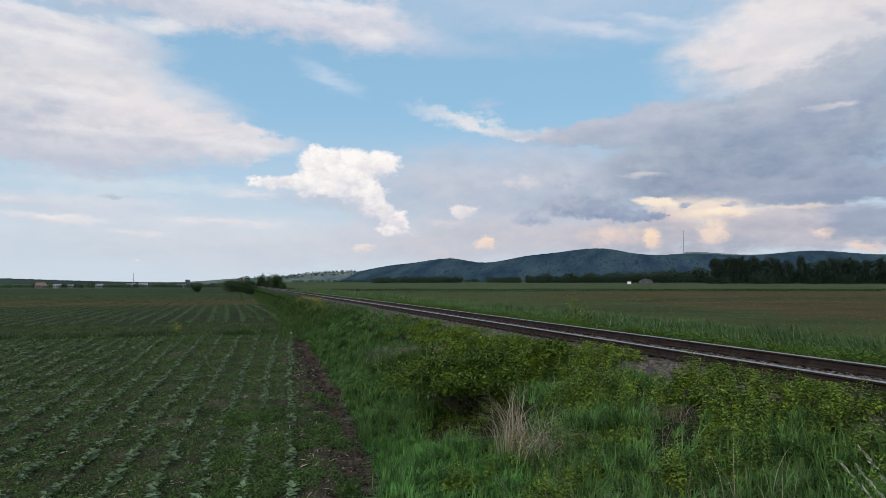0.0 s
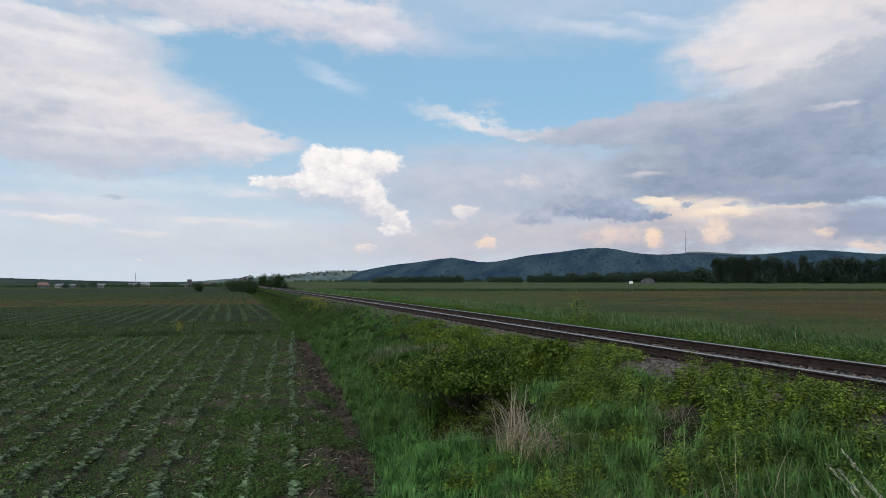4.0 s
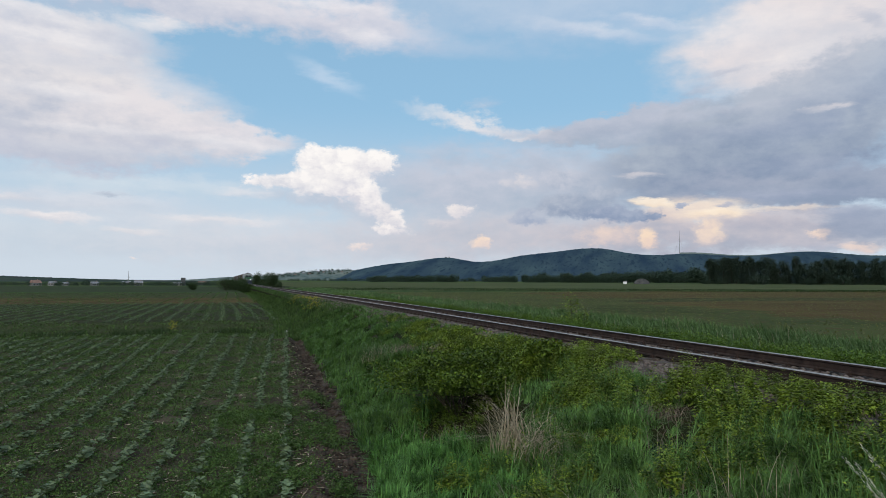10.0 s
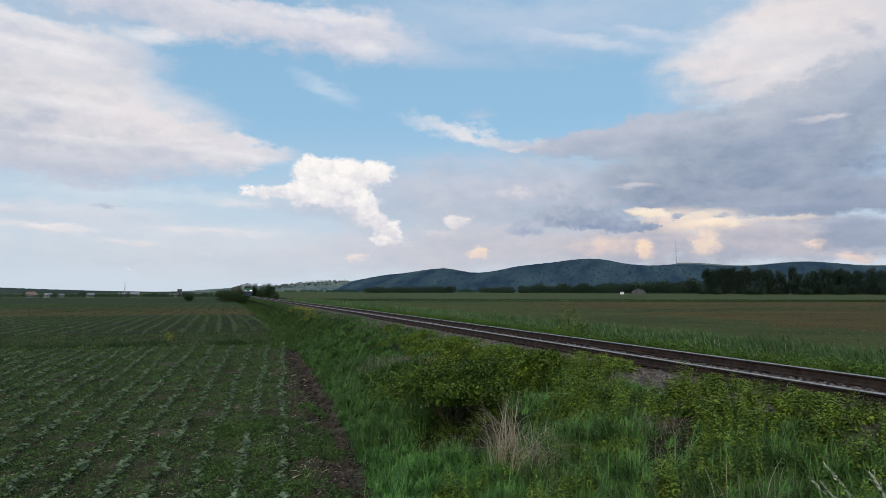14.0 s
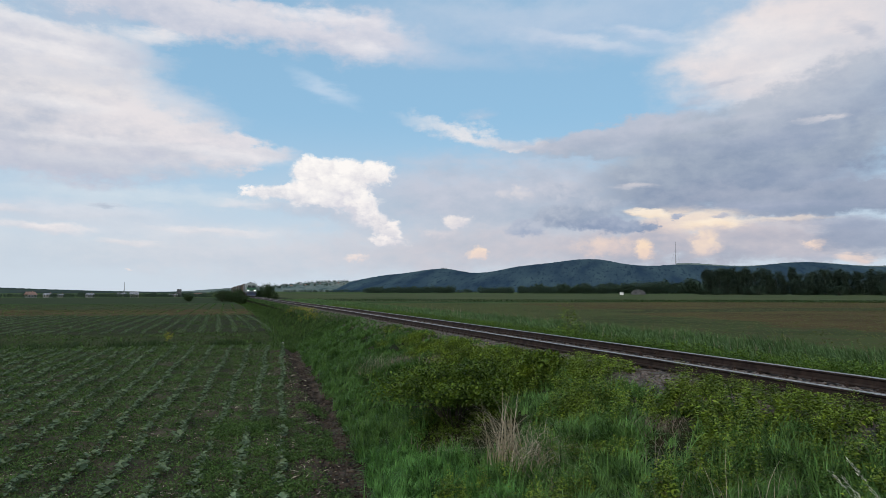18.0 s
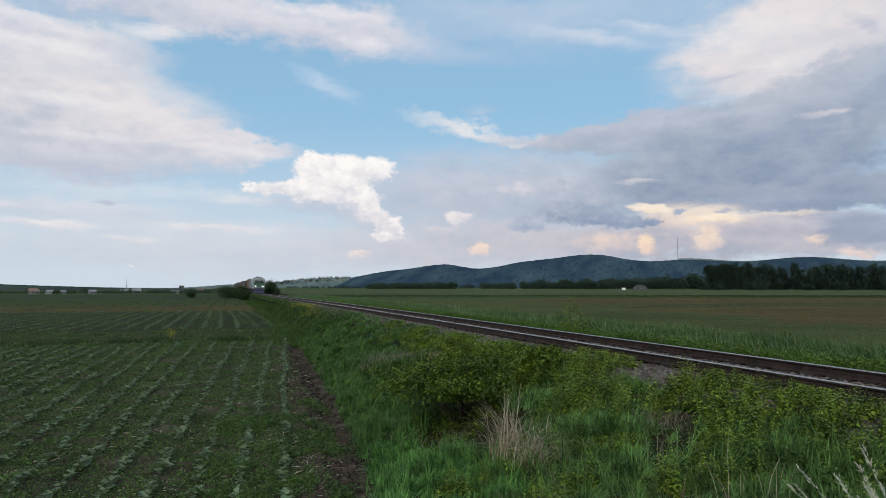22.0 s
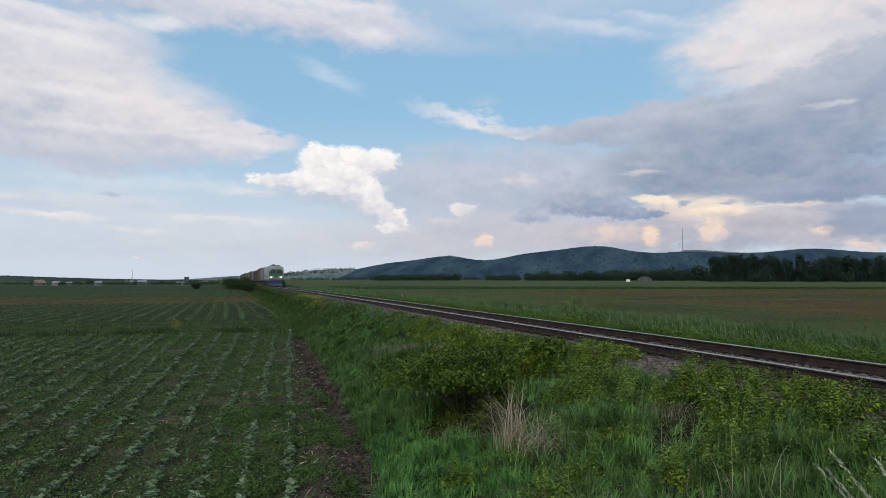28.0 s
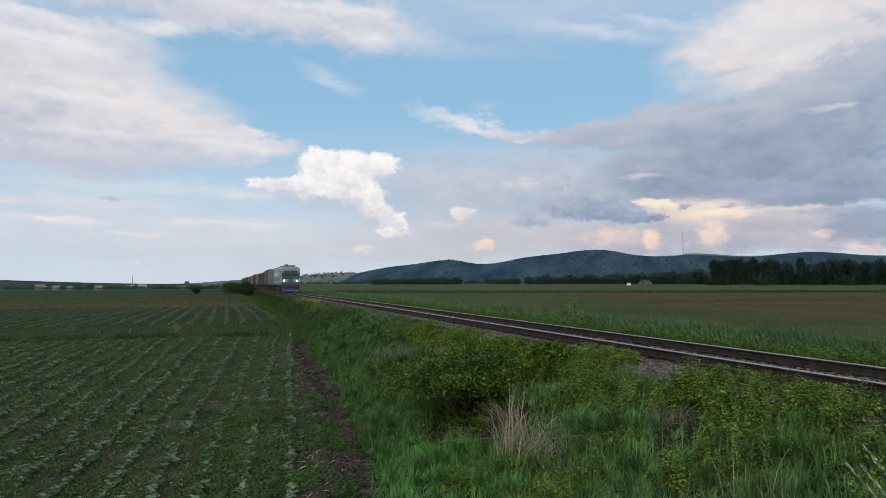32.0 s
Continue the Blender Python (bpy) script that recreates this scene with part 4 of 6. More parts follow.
def build_bank_grass():
    # green grass over the bank: tufts of arching blades
    n = 9000
    y = 2.4 + 38 * rng.random(n) ** 1.75
    e = toe(y)
    x = e + 0.05 + (6.9 + 0.6 * (y > 14) - e) * rng.random(n)
    hollow = ((x - 4.35) / 0.75) ** 2 + ((y - 11.8) / 1.5) ** 2 < 1
    ok = (np.hypot(x, y) > 3.2) & ~hollow & (waver(x, y, 0.7, 6) + rng.normal(0, 0.4, n) > -0.75 + 0.75 * np.clip((x - 5.0) / 0.8, 0, 1) * (np.hypot(x, y) > 8.6))
    x, y = x[ok], y[ok]
    lush = x - toe(y) < 1.8 + 0.7 * waver(x, y, 1.0, 1)
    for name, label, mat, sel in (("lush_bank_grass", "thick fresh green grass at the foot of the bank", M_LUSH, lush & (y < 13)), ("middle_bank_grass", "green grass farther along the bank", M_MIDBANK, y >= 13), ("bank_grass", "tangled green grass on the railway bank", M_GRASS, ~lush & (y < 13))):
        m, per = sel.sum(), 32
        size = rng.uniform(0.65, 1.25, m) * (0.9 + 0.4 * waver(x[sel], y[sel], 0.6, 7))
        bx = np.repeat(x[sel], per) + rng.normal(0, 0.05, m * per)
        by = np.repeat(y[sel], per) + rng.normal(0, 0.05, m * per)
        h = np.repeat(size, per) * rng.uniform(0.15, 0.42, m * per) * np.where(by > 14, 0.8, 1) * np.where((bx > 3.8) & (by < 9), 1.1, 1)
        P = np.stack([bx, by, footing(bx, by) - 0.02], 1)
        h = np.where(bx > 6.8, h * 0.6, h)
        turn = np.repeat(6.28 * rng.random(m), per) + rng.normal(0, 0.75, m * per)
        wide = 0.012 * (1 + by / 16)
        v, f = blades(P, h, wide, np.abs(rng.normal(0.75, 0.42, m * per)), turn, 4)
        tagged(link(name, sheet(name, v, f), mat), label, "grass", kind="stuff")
    # trodden grass where the camera stands and behind it
    n = 60000
    y = rng.uniform(-9, 4.2, n)
    x = rng.uniform(-5.5, 7.0, n)
    ok = (x > toe(y)) & (np.hypot(x, y) < 10) & ((np.hypot(x, y) < 3.3) | (y < 2.4))
    x, y = x[ok], y[ok]
    stuff_blades("trodden_grass", "short trodden green grass round the camera's stand", M_LUSH, x, y, rng.uniform(0.08, 0.24, len(x)), np.full(len(x), 0.014), rng.uniform(0.3, 1.3, len(x)), 3)
    # farther along the line
    n = 32000
    y = 38 + 190 * rng.random(n) ** 1.7
    e = toe(y)
    x = np.where(rng.random(n) < 0.2, e - 1.3 * rng.random(n) ** 2, e + (7.5 - e) * rng.random(n))
    stuff_blades("far_bank_grass", "green grass along the distant bank", M_BANKFAR, x, y, rng.uniform(0.12, 0.36, n) * np.where(x > 6.8, 0.65, 1), 0.02 + 0.0006 * y, rng.uniform(0.1, 0.8, n), 2)
    # grass and dead stems that creep over the shoulder of the bed
    n = 16000
    y = 5 + 125 * rng.random(n) ** 1.6
    x = rng.uniform(6.45, 7.85, n)
    ok = ~((y > 9.4) & (y < 11.3)) & (waver(x, y, 0.5, 61) + rng.normal(0, 0.5, n) > -0.5 + 1.1 * (x - 6.6))
    x, y = x[ok], y[ok]
    grey = rng.random(len(x)) < 0.12
    for name, label, mat, sel in (("shoulder_grass", "low grass creeping over the stony shoulder of the line", M_BANKFAR, ~grey), ("shoulder_stems", "short dead stems on the stony shoulder of the line", M_GREYST, grey)):
        stuff_blades(name, label, mat, x[sel], y[sel], rng.uniform(0.1, 0.27, sel.sum()), 0.012 + 0.0006 * y[sel], rng.uniform(0.2, 1.0, sel.sum()), 2)
    # rank tufts on the strip between the plots
    n = 8000
    x = rng.uniform(-22, 3.6, n)
    y = rng.choice([42.3, 43.3], n) + rng.normal(0, 0.7, n) + 0.3 * waver(x, x, 1.4)
    ok = waver(x, y * 0, 1.0, 3) + rng.normal(0, 0.3, n) > 0.0
    x, y = x[ok], y[ok]
    stuff_blades("strip_tufts", "dark rank grass tufts on the strip between two plots", M_TURFBLADE, x, y, rng.uniform(0.2, 0.5, len(x)), np.full(len(x), 0.03), rng.uniform(0.1, 0.7, len(x)), 2)
    n = 9000
    x, y = rng.uniform(-28, 4.4, n), rng.uniform(43, 56, n)
    stuff_blades("strip_grass", "short green grass on the strip between two plots", M_STRIP, x, y, rng.uniform(0.08, 0.2, n), np.full(n, 0.03), rng.uniform(0.2, 0.9, n), 2)
    # beyond the rails
    n = 150000
    y = 2 + 150 * rng.random(n) ** 1.6
    x = 11.0 + 9.5 * rng.random(n) ** 0.9
    tall = x > 13 + 0.8 * waver(x, y, 2.0, 2)
    stuff_blades("low_verge_grass", "low green grass and herbs beyond the rails", M_HERBGRASS, x[~tall], y[~tall], rng.uniform(0.2, 0.42, (~tall).sum()), 0.02 + 0.0008 * y[~tall], rng.uniform(0.1, 0.8, (~tall).sum()))
    x, y = x[tall], y[tall]
    clump = waver(x, y, 0.8, 14) + 0.6 * waver(x, y, 0.3, 13)
    stuff_blades("tall_verge_grass", "tall grey-green grass along the field beyond the rails", M_TALL, x, y, rng.uniform(0.3, 0.62, len(x)) * (1 + 0.35 * clump), 0.02 + 0.0009 * y, rng.uniform(0.2, 1.1, len(x)))
    n = 420
    y = 3 + 80 * rng.random(n) ** 1.5
    x = 13 + 7 * rng.random(n)
    stuff_blades("seeding_grass", "pale seeding stems among the tall grass", M_STRAW, x, y, rng.uniform(0.5, 0.95, n), 0.006 + 0.0004 * y, rng.uniform(0.05, 0.4, n))
    # rank balks between the far strips
    for far, a, b in ((148, -70, 150), (171, -60, 150)):
        n = 5000
        q, d = rng.uniform(a, b, n), far + rng.normal(0, 0.8, n)
        d = d + 1.5 * waver(q, q * 0.3, 14.0, far)
        x, y = RIGHT.x * q + AHEAD.x * d, RIGHT.y * q + AHEAD.y * d
        ok = x > 21
        stuff_blades("balk_grass", "dark rank grass on a balk between far fields", M_TURFBLADE, x[ok], y[ok], rng.uniform(0.25, 0.55, ok.sum()), np.full(ok.sum(), 0.14), rng.uniform(0.1, 0.8, ok.sum()), 2)
    # sprouts on the bare field
    n = 75000
    y = 8 + 115 * rng.random(n)
    x = 20 + 130 * rng.random(n) ** 1.3
    x = np.round(x / 0.7) * 0.7 + rng.normal(0, 0.06, n)
    C = np.stack([x, y, land(x, y) + 0.03], 1)
    s = rng.uniform(0.05, 0.12, n)
    tagged(link("field_sprouts", sheet("field_sprouts", *leaves(C, ways_about(n, 0.15), s, s * 0.7)), M_SPROUT), "tiny yellow-green sprouts on bare brown soil", "crop", kind="stuff")


M_STRIP = surface("strip_grass_blades", (0.018, 0.036, 0.008), (0.07, 0.105, 0.025), 0.8, 0.55, 0.0, island=0.6, thin=0.2)
M_TURFBLADE = surface("rank_tuft_blades", (0.012, 0.03, 0.008), (0.045, 0.08, 0.02), 0.8, 0.55, 0.0, island=0.6, thin=0.2)
M_HERBGRASS = surface("verge_herb_blades", (0.03, 0.075, 0.012), (0.15, 0.25, 0.05), 0.8, 0.55, 0.0, island=0.6, thin=0.25)
M_SPROUT = surface("sprout_leaves", (0.09, 0.11, 0.032), (0.2, 0.2, 0.07), 1.0, 0.6, 0.0, island=0.6, thin=0.2)


M_VERGEHERB = surface("verge_herb_leaves", (0.025, 0.06, 0.008), (0.16, 0.27, 0.04), 1.2, 0.5, 0.0, island=0.65, thin=0.25)


def herb_cloud(x, y, high, n, size):
    """Leaves of many upright herbs: x, y roots; n leaves each."""
    m = len(x)
    k = rng.random((m, n)) ** 0.6
    lean = rng.normal(0, 0.12, (m, 2))
    px = x[:, None] + lean[:, :1] * k + rng.normal(0, 0.05, (m, n))
    py = y[:, None] + lean[:, 1:] * k + rng.normal(0, 0.05, (m, n))
    pz = land(x, y)[:, None] + high[:, None] * (0.1 + 0.9 * k) + rng.normal(0, 0.02, (m, n))
    C = np.stack([px, py, pz], -1).reshape(-1, 3)
    L = rng.uniform(0.7, 1.3, m * n) * size
    return leaves(C, ways_about(m * n, 0.25), L, L * 0.42)


def herb_stands(x, y, high, levels, size):
    """Upright herbs with whorls of pointed leaves that shrink towards the tip."""
    m = len(x)
    k = np.linspace(0.22, 1.0, levels)[None, :, None] + rng.normal(0, 0.03, (m, levels, 4))
    a = rng.random((m, 1, 1)) * 6.28 + np.arange(levels)[None, :, None] * 0.8 + np.arange(4)[None, None] * 1.57 + rng.normal(0, 0.3, (m, levels, 4))
    lean = rng.normal(0, 0.16, (m, 2, 1, 1))
    h = high[:, None, None]
    C = np.stack([x[:, None, None] + lean[:, 0] * h * k ** 2 + 0.012 * np.cos(a), y[:, None, None] + lean[:, 1] * h * k ** 2 + 0.012 * np.sin(a), footing(x, y)[:, None, None] + h * k], -1)
    rise = 0.9 * np.clip(k - 0.55, 0, 1) * 2 - 0.15
    D = np.stack([np.cos(a), np.sin(a), rise + rng.normal(0, 0.18, a.shape)], -1)
    L = size * (1.25 - 0.75 * np.clip(k, 0, 1)) * rng.uniform(0.75, 1.25, a.shape) * rng.uniform(0.8, 1.2, (m, 1, 1))
    return leaves(C.reshape(-1, 3), D.reshape(-1, 3), L.ravel(), L.ravel() * 0.43, 0.2)


def herb_clumps(x, y, high, shoots):
    """Roots and heights of the shoots of rounded clumps."""
    m = len(x)
    r = np.abs(rng.normal(0, 0.13, (m, shoots)))
    a = rng.random((m, shoots)) * 6.28
    h = high[:, None] * np.clip(1.1 - (r / 0.3) ** 2, 0.3, 1.1) * rng.uniform(0.75, 1.15, (m, shoots))
    return (x[:, None] + r * np.cos(a)).ravel(), (y[:, None] + r * np.sin(a)).ravel(), h.ravel()


def build_herbs():
    n = 8000
    y = 3.2 + 26 * rng.random(n) ** 1.35
    x = 3.0 + 4.7 * rng.random(n) ** 0.8
    k = 1.3 * waver(x, y, 0.55, 11) + rng.normal(0, 0.2, n) + 2.2 * np.clip((x - 5.5) / 2, -0.9, 0.45) - 0.8 * np.clip((y - 14) / 7, 0, 3) - 2.6 * np.clip((8.3 - np.hypot(x, y)) / 1.2, 0, 1)
    ok = (k > 0.12) & (x > toe(y) + 1.2) & (np.hypot(x, y) > 4.5) & (x < 1.35 * y) & ~((x > 6.4) & (y > 9.3) & (y < 11.4)) & ~(np.hypot(x - 6.05, y - 8.3) < 0.42)
    x, y, k = x[ok], y[ok], k[ok]
    near = y < 13
    tall = np.clip(0.12 + 0.26 * k, 0.12, 0.42) * rng.uniform(0.7, 1.2, len(x))
    # low enough by the line to leave the near rail free
    tall = np.minimum(tall, np.clip(3.2 - 1.55 * x / 8.05 - land(x, y), 0.08, 1) * rng.uniform(0.7, 1.0, len(x)))
    v, f = herb_cloud(x[~near], y[~near], tall[~near], 60, 0.055)
    tagged(link("farther_bank_herbs", sheet("farther_bank_herbs", v, f), M_HERB), "yellow-green leafy herbs covering the bank", "herbs", kind="stuff")
    x, y, tall = x[near], y[near], tall[near]
    pick = []
    for i in rng.permutation(len(x)):  # clumps keep apart, so that dark gaps show between them
        if all((x[i] - x[j]) ** 2 + (y[i] - y[j]) ** 2 > 0.085 for j in pick):
            pick.append(i)
    pick = np.array(pick[:420])
    dark = (waver(x[pick], y[pick], 0.9, 17) > 0.35) & (x[pick] < 6)
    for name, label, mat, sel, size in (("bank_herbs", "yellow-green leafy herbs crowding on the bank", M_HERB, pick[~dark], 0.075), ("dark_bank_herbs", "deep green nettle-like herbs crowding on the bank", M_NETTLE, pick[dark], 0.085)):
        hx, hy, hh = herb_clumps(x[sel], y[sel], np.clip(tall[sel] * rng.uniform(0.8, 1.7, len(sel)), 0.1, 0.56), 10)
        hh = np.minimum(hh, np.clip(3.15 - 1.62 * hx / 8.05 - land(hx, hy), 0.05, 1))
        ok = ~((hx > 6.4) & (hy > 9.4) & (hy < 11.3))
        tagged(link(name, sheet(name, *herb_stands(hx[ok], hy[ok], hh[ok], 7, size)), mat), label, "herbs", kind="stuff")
    some = rng.random(len(x)) < 0.3
    v, f = herb_stands(x[some], y[some], tall[some], 6, 0.05)
    tagged(link("herb_shoots", sheet("herb_shoots", v, f), M_HERB), "yellow-green shoots standing out of the herbs", "herbs", kind="stuff")
    # scattered herbs among the grass
    n = 3200
    y = 3.5 + 11 * rng.random(n) ** 1.3
    x = toe(y) + 1.0 + (6.0 - toe(y)) * rng.random(n) ** 0.8
    ok = (np.hypot(x, y) > 4) & (waver(x, y, 0.4, 21) > 0.45) & (np.hypot(x - 4.2, y - 10.5) > 1.3)
    x, y = x[ok][:150], y[ok][:150]
    x, y, tall = herb_clumps(x, y, rng.uniform(0.26, 0.52, len(x)), 8)
    v, f = herb_stands(x, y, tall, 7, 0.06)
    tagged(link("scattered_herbs", sheet("scattered_herbs", v, f), M_HERB), "single yellow-green herbs among the grass", "herbs", kind="stuff")
    # low plants in the shade of the bush
    n = 70
    x, y = rng.uniform(3.6, 5.1, n), rng.uniform(11.2, 13.0, n)
    v, f = herb_cloud(x, y, rng.uniform(0.08, 0.26, n), 50, 0.05)
    tagged(link("shade_plants", sheet("shade_plants", v, f), M_BUSH), "dark leafy plants in the shade under the bush", "weeds", kind="stuff")
    # green herbs along the far side of the rails
    n = 5200
    y = 4 + 70 * rng.random(n) ** 1.5
    x = 10.9 + 3.0 * rng.random(n)
    ok = waver(x, y, 0.9, 31) > -0.25
    v, f = herb_cloud(x[ok], y[ok], rng.uniform(0.28, 0.58, ok.sum()), 42, 0.065)
    tagged(link("verge_herbs", sheet("verge_herbs", v, f), M_VERGEHERB), "bright green herbs along the far side of the rails", "herbs", kind="stuff")
    # rank weeds at the near edge of the field
    n = 2600
    y = 6.8 + 12 * rng.random(n) ** 1.4
    x = toe(y) - 0.3 - 2.6 * rng.random(n) ** 1.2
    ok = waver(x, y, 0.75, 41) + rng.normal(0, 0.15, n) > 0.1
    v, f = herb_cloud(x[ok], y[ok], rng.uniform(0.06, 0.17, ok.sum()), 24, 0.05)
    tagged(link("rank_weeds", sheet("rank_weeds", v, f), M_WEED), "clumps of taller green weeds at the edge of the field", "weeds", kind="stuff")
    v, f = herb_cloud(np.array([-3.0, -2.9, -3.1, -2.8]), np.array([45.0, 45.3, 45.5, 45.1]), np.array([0.5, 0.7, 0.55, 0.6]), 40, 0.07)
    tagged(link("yellow_plant", sheet("yellow_plant", v, f), M_YELLOW), "single yellow-flowering plant on the grass strip", "flower", kind="stuff")
    # yellow blossom by the line
    for c in ((7.1, 58, 80), (6.3, 51, 40), (6.7, 65, 50)):
        m = c[2]
        x, y = c[0] + rng.normal(0, 0.28, m), c[1] + rng.normal(0, 2.2, m)
        v, f = herb_cloud(x, y, rng.uniform(0.3, 0.5, m), 14, 0.055)
        tagged(link("yellow_flowers", sheet("yellow_flowers", v, f), M_YELLOW), "patch of yellow blossom in the grass", "flowers", kind="stuff")


def build_bush(name, label, x, y, wide, high, leaf, count, mat, category="bush", stems=9, hollow=0.0, fill=0.0):
    """A shrub of bent stems with leaves crowded in uneven lobes."""
    z = float(land(x, y)) - 0.03
    top = thing(name, pose(x, y, z), label, category)
    bm = bmesh.new()
    tips = []
    for i in range(stems):
        a = i * 2.4 + rng.random()
        r = wide * 0.5 * rng.uniform(0.25, 0.9)
        mid = (0.45 * r * math.cos(a), 0.45 * r * math.sin(a), high * rng.uniform(0.3, 0.5))
        end = (r * math.cos(a), r * math.sin(a), high * rng.uniform(0.5, 0.92) * (1.05 - 0.35 * (r / (wide * 0.5)) ** 2))
        tube(bm, (0.06 * math.cos(a), 0.06 * math.sin(a), 0), mid, 0.013 * high, 0.008 * high, 6)
        tube(bm, mid, end, 0.008 * high, 0.003 * high, 5)
        tips += [end] * 3 + [mid]
        for j in range(2):
            e2 = (end[0] + rng.normal(0, 0.14 * wide), end[1] + rng.normal(0, 0.14 * wide), end[2] * rng.uniform(0.6, 1.05))
            tube(bm, mid, e2, 0.006 * high, 0.002 * high, 4)
            tips += [e2] * 2
    part("branchwork", bm, M_BARK, top)
    tips = np.array(tips)
    c = tips[rng.integers(0, len(tips), count)] + rng.normal(0, 1, (count, 3)) * np.array([0.075 * wide, 0.075 * wide, 0.07 * high])
    c[:, 2] = np.abs(c[:, 2])
    low = c[:, 2] < hollow * high
    c[low, 2] = hollow * high + rng.random(low.sum()) * (1 - hollow) * high * 0.6
    m = int(count * fill)
    if m:
        q = rng.normal(0, 1, (m, 3))
        q /= np.linalg.norm(q, axis=1, keepdims=True)
        c[:m] = q * rng.uniform(0.6, 1.0, (m, 1)) * np.array([wide * 0.45, wide * 0.45, high * 0.48]) + np.array([0, 0, high * 0.42])
    L = rng.uniform(0.7, 1.3, count) * leaf
    link("foliage", sheet("foliage", *leaves(c, ways_about(count, 0.2), L, L * 0.5)), mat, top)
    return top


def build_tuft(name, label, x, y, n, high, spread, mat, lean=0.35, group="", category="grass tuft", wide=0.009, turn=2.6, fan=1.2):
    z = float(land(x, y)) - 0.02
    P = rng.normal(0, spread, (n, 3)) * np.array([1, 1, 0])
    v, f = blades(P, rng.uniform(0.45, 1.0, n) * high, np.full(n, wide), np.abs(rng.normal(lean, 0.25, n)), turn + rng.normal(0, fan, n), 4)
    ob = link(name, sheet(name, v, f), mat, m=pose(x, y, z))
    return tagged(ob, label, category, group, "stuff")


build_crop()
build_weeds()
build_bank_grass()
build_herbs()
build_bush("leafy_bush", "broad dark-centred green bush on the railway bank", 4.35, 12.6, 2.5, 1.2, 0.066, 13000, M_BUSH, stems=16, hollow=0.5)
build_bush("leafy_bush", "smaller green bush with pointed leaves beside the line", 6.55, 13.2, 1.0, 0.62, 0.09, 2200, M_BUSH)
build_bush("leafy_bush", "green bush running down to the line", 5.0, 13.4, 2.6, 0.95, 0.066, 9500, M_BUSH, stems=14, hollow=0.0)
build_tuft("straw_tuft", "tall tuft of bleached dry stalks beside the bush", 4.12, 9.5, 130, 1.35, 0.14, M_STRAW, 0.6, wide=0.013, turn=2.84, fan=1.2)
build_tuft("straw_tuft", "bleached dry stalks leaning out of the bank", 4.3, 8.95, 220, 0.95, 0.2, M_STRAW, 1.25, wide=0.012, turn=-0.5, fan=1.5)
build_tuft("grass_tussock", "grey-green grass tussock with bleached blades on the bank", 4.75, 21.5, 420, 0.95, 0.34, M_TALL, 0.85, wide=0.016, fan=3.0)
build_tuft("dry_tuft", "grey dry grass tuft on the bank", 4.8, 21.3, 120, 0.9, 0.32, M_STRAW, 0.8, wide=0.009, fan=3.0)
build_tuft("dry_tuft", "grey dead stems standing on the bank", 5.6, 20.5, 260, 0.5, 0.36, M_GREYST, 1.0, wide=0.009, fan=3.0)
build_tuft("dry_tuft", "grey dead stems standing on the bank", 6.1, 18.5, 240, 0.5, 0.34, M_GREYST, 1.0, wide=0.009, fan=3.0)
build_tuft("dead_stems", "brown dead stems under the bush", 4.0, 11.4, 110, 0.45, 0.36, M_GREYST, 0.7)
build_tuft("dead_stems", "brown dead stems among the herbs", 6.05, 8.3, 260, 0.3, 0.26, M_GREYST, 0.8)
for k in range(6):
    a, d = 30 + 3.2 * k + rng.uniform(-1, 1), rng.uniform(5.6, 7.5)
    build_tuft("dry_stalks", "a few thin dry stalks standing in the green grass", *place(a, d)[:2], 14, 0.8, 0.16, M_STRAW, 0.75, "dry stalks", wide=0.008)

for k in range(14):
    a, d = 24 + 1.8 * k + rng.uniform(-1, 1), rng.uniform(6.2, 9.6)
    build_tuft("dead_stems", "thin grey dead stems tangled in the green grass", *place(a, d)[:2], 26, 0.55, 0.16, M_GREYST, 0.9, "dead stems in the grass", wide=0.008)

bm = bmesh.new()
bmesh.ops.create_icosphere(bm, subdivisions=2, radius=1)
for v in bm.verts:
    v.co = Vector((v.co.x * 0.12, v.co.y * 0.1, v.co.z * 0.085)) * (1 + 0.25 * noise.noise(v.co * 2))
me = bpy.data.meshes.new("pale_stone")
bm.to_mesh(me)
bm.free()
tagged(link("pale_stone", me, surface("pale_stone", (0.34, 0.33, 0.31), (0.46, 0.45, 0.42), 6, 0.8, 0.3), m=pose(3.66, 42.4, float(land(3.66, 42.4)) + 0.06)), "pale stone lying at the corner of the field", "stone")
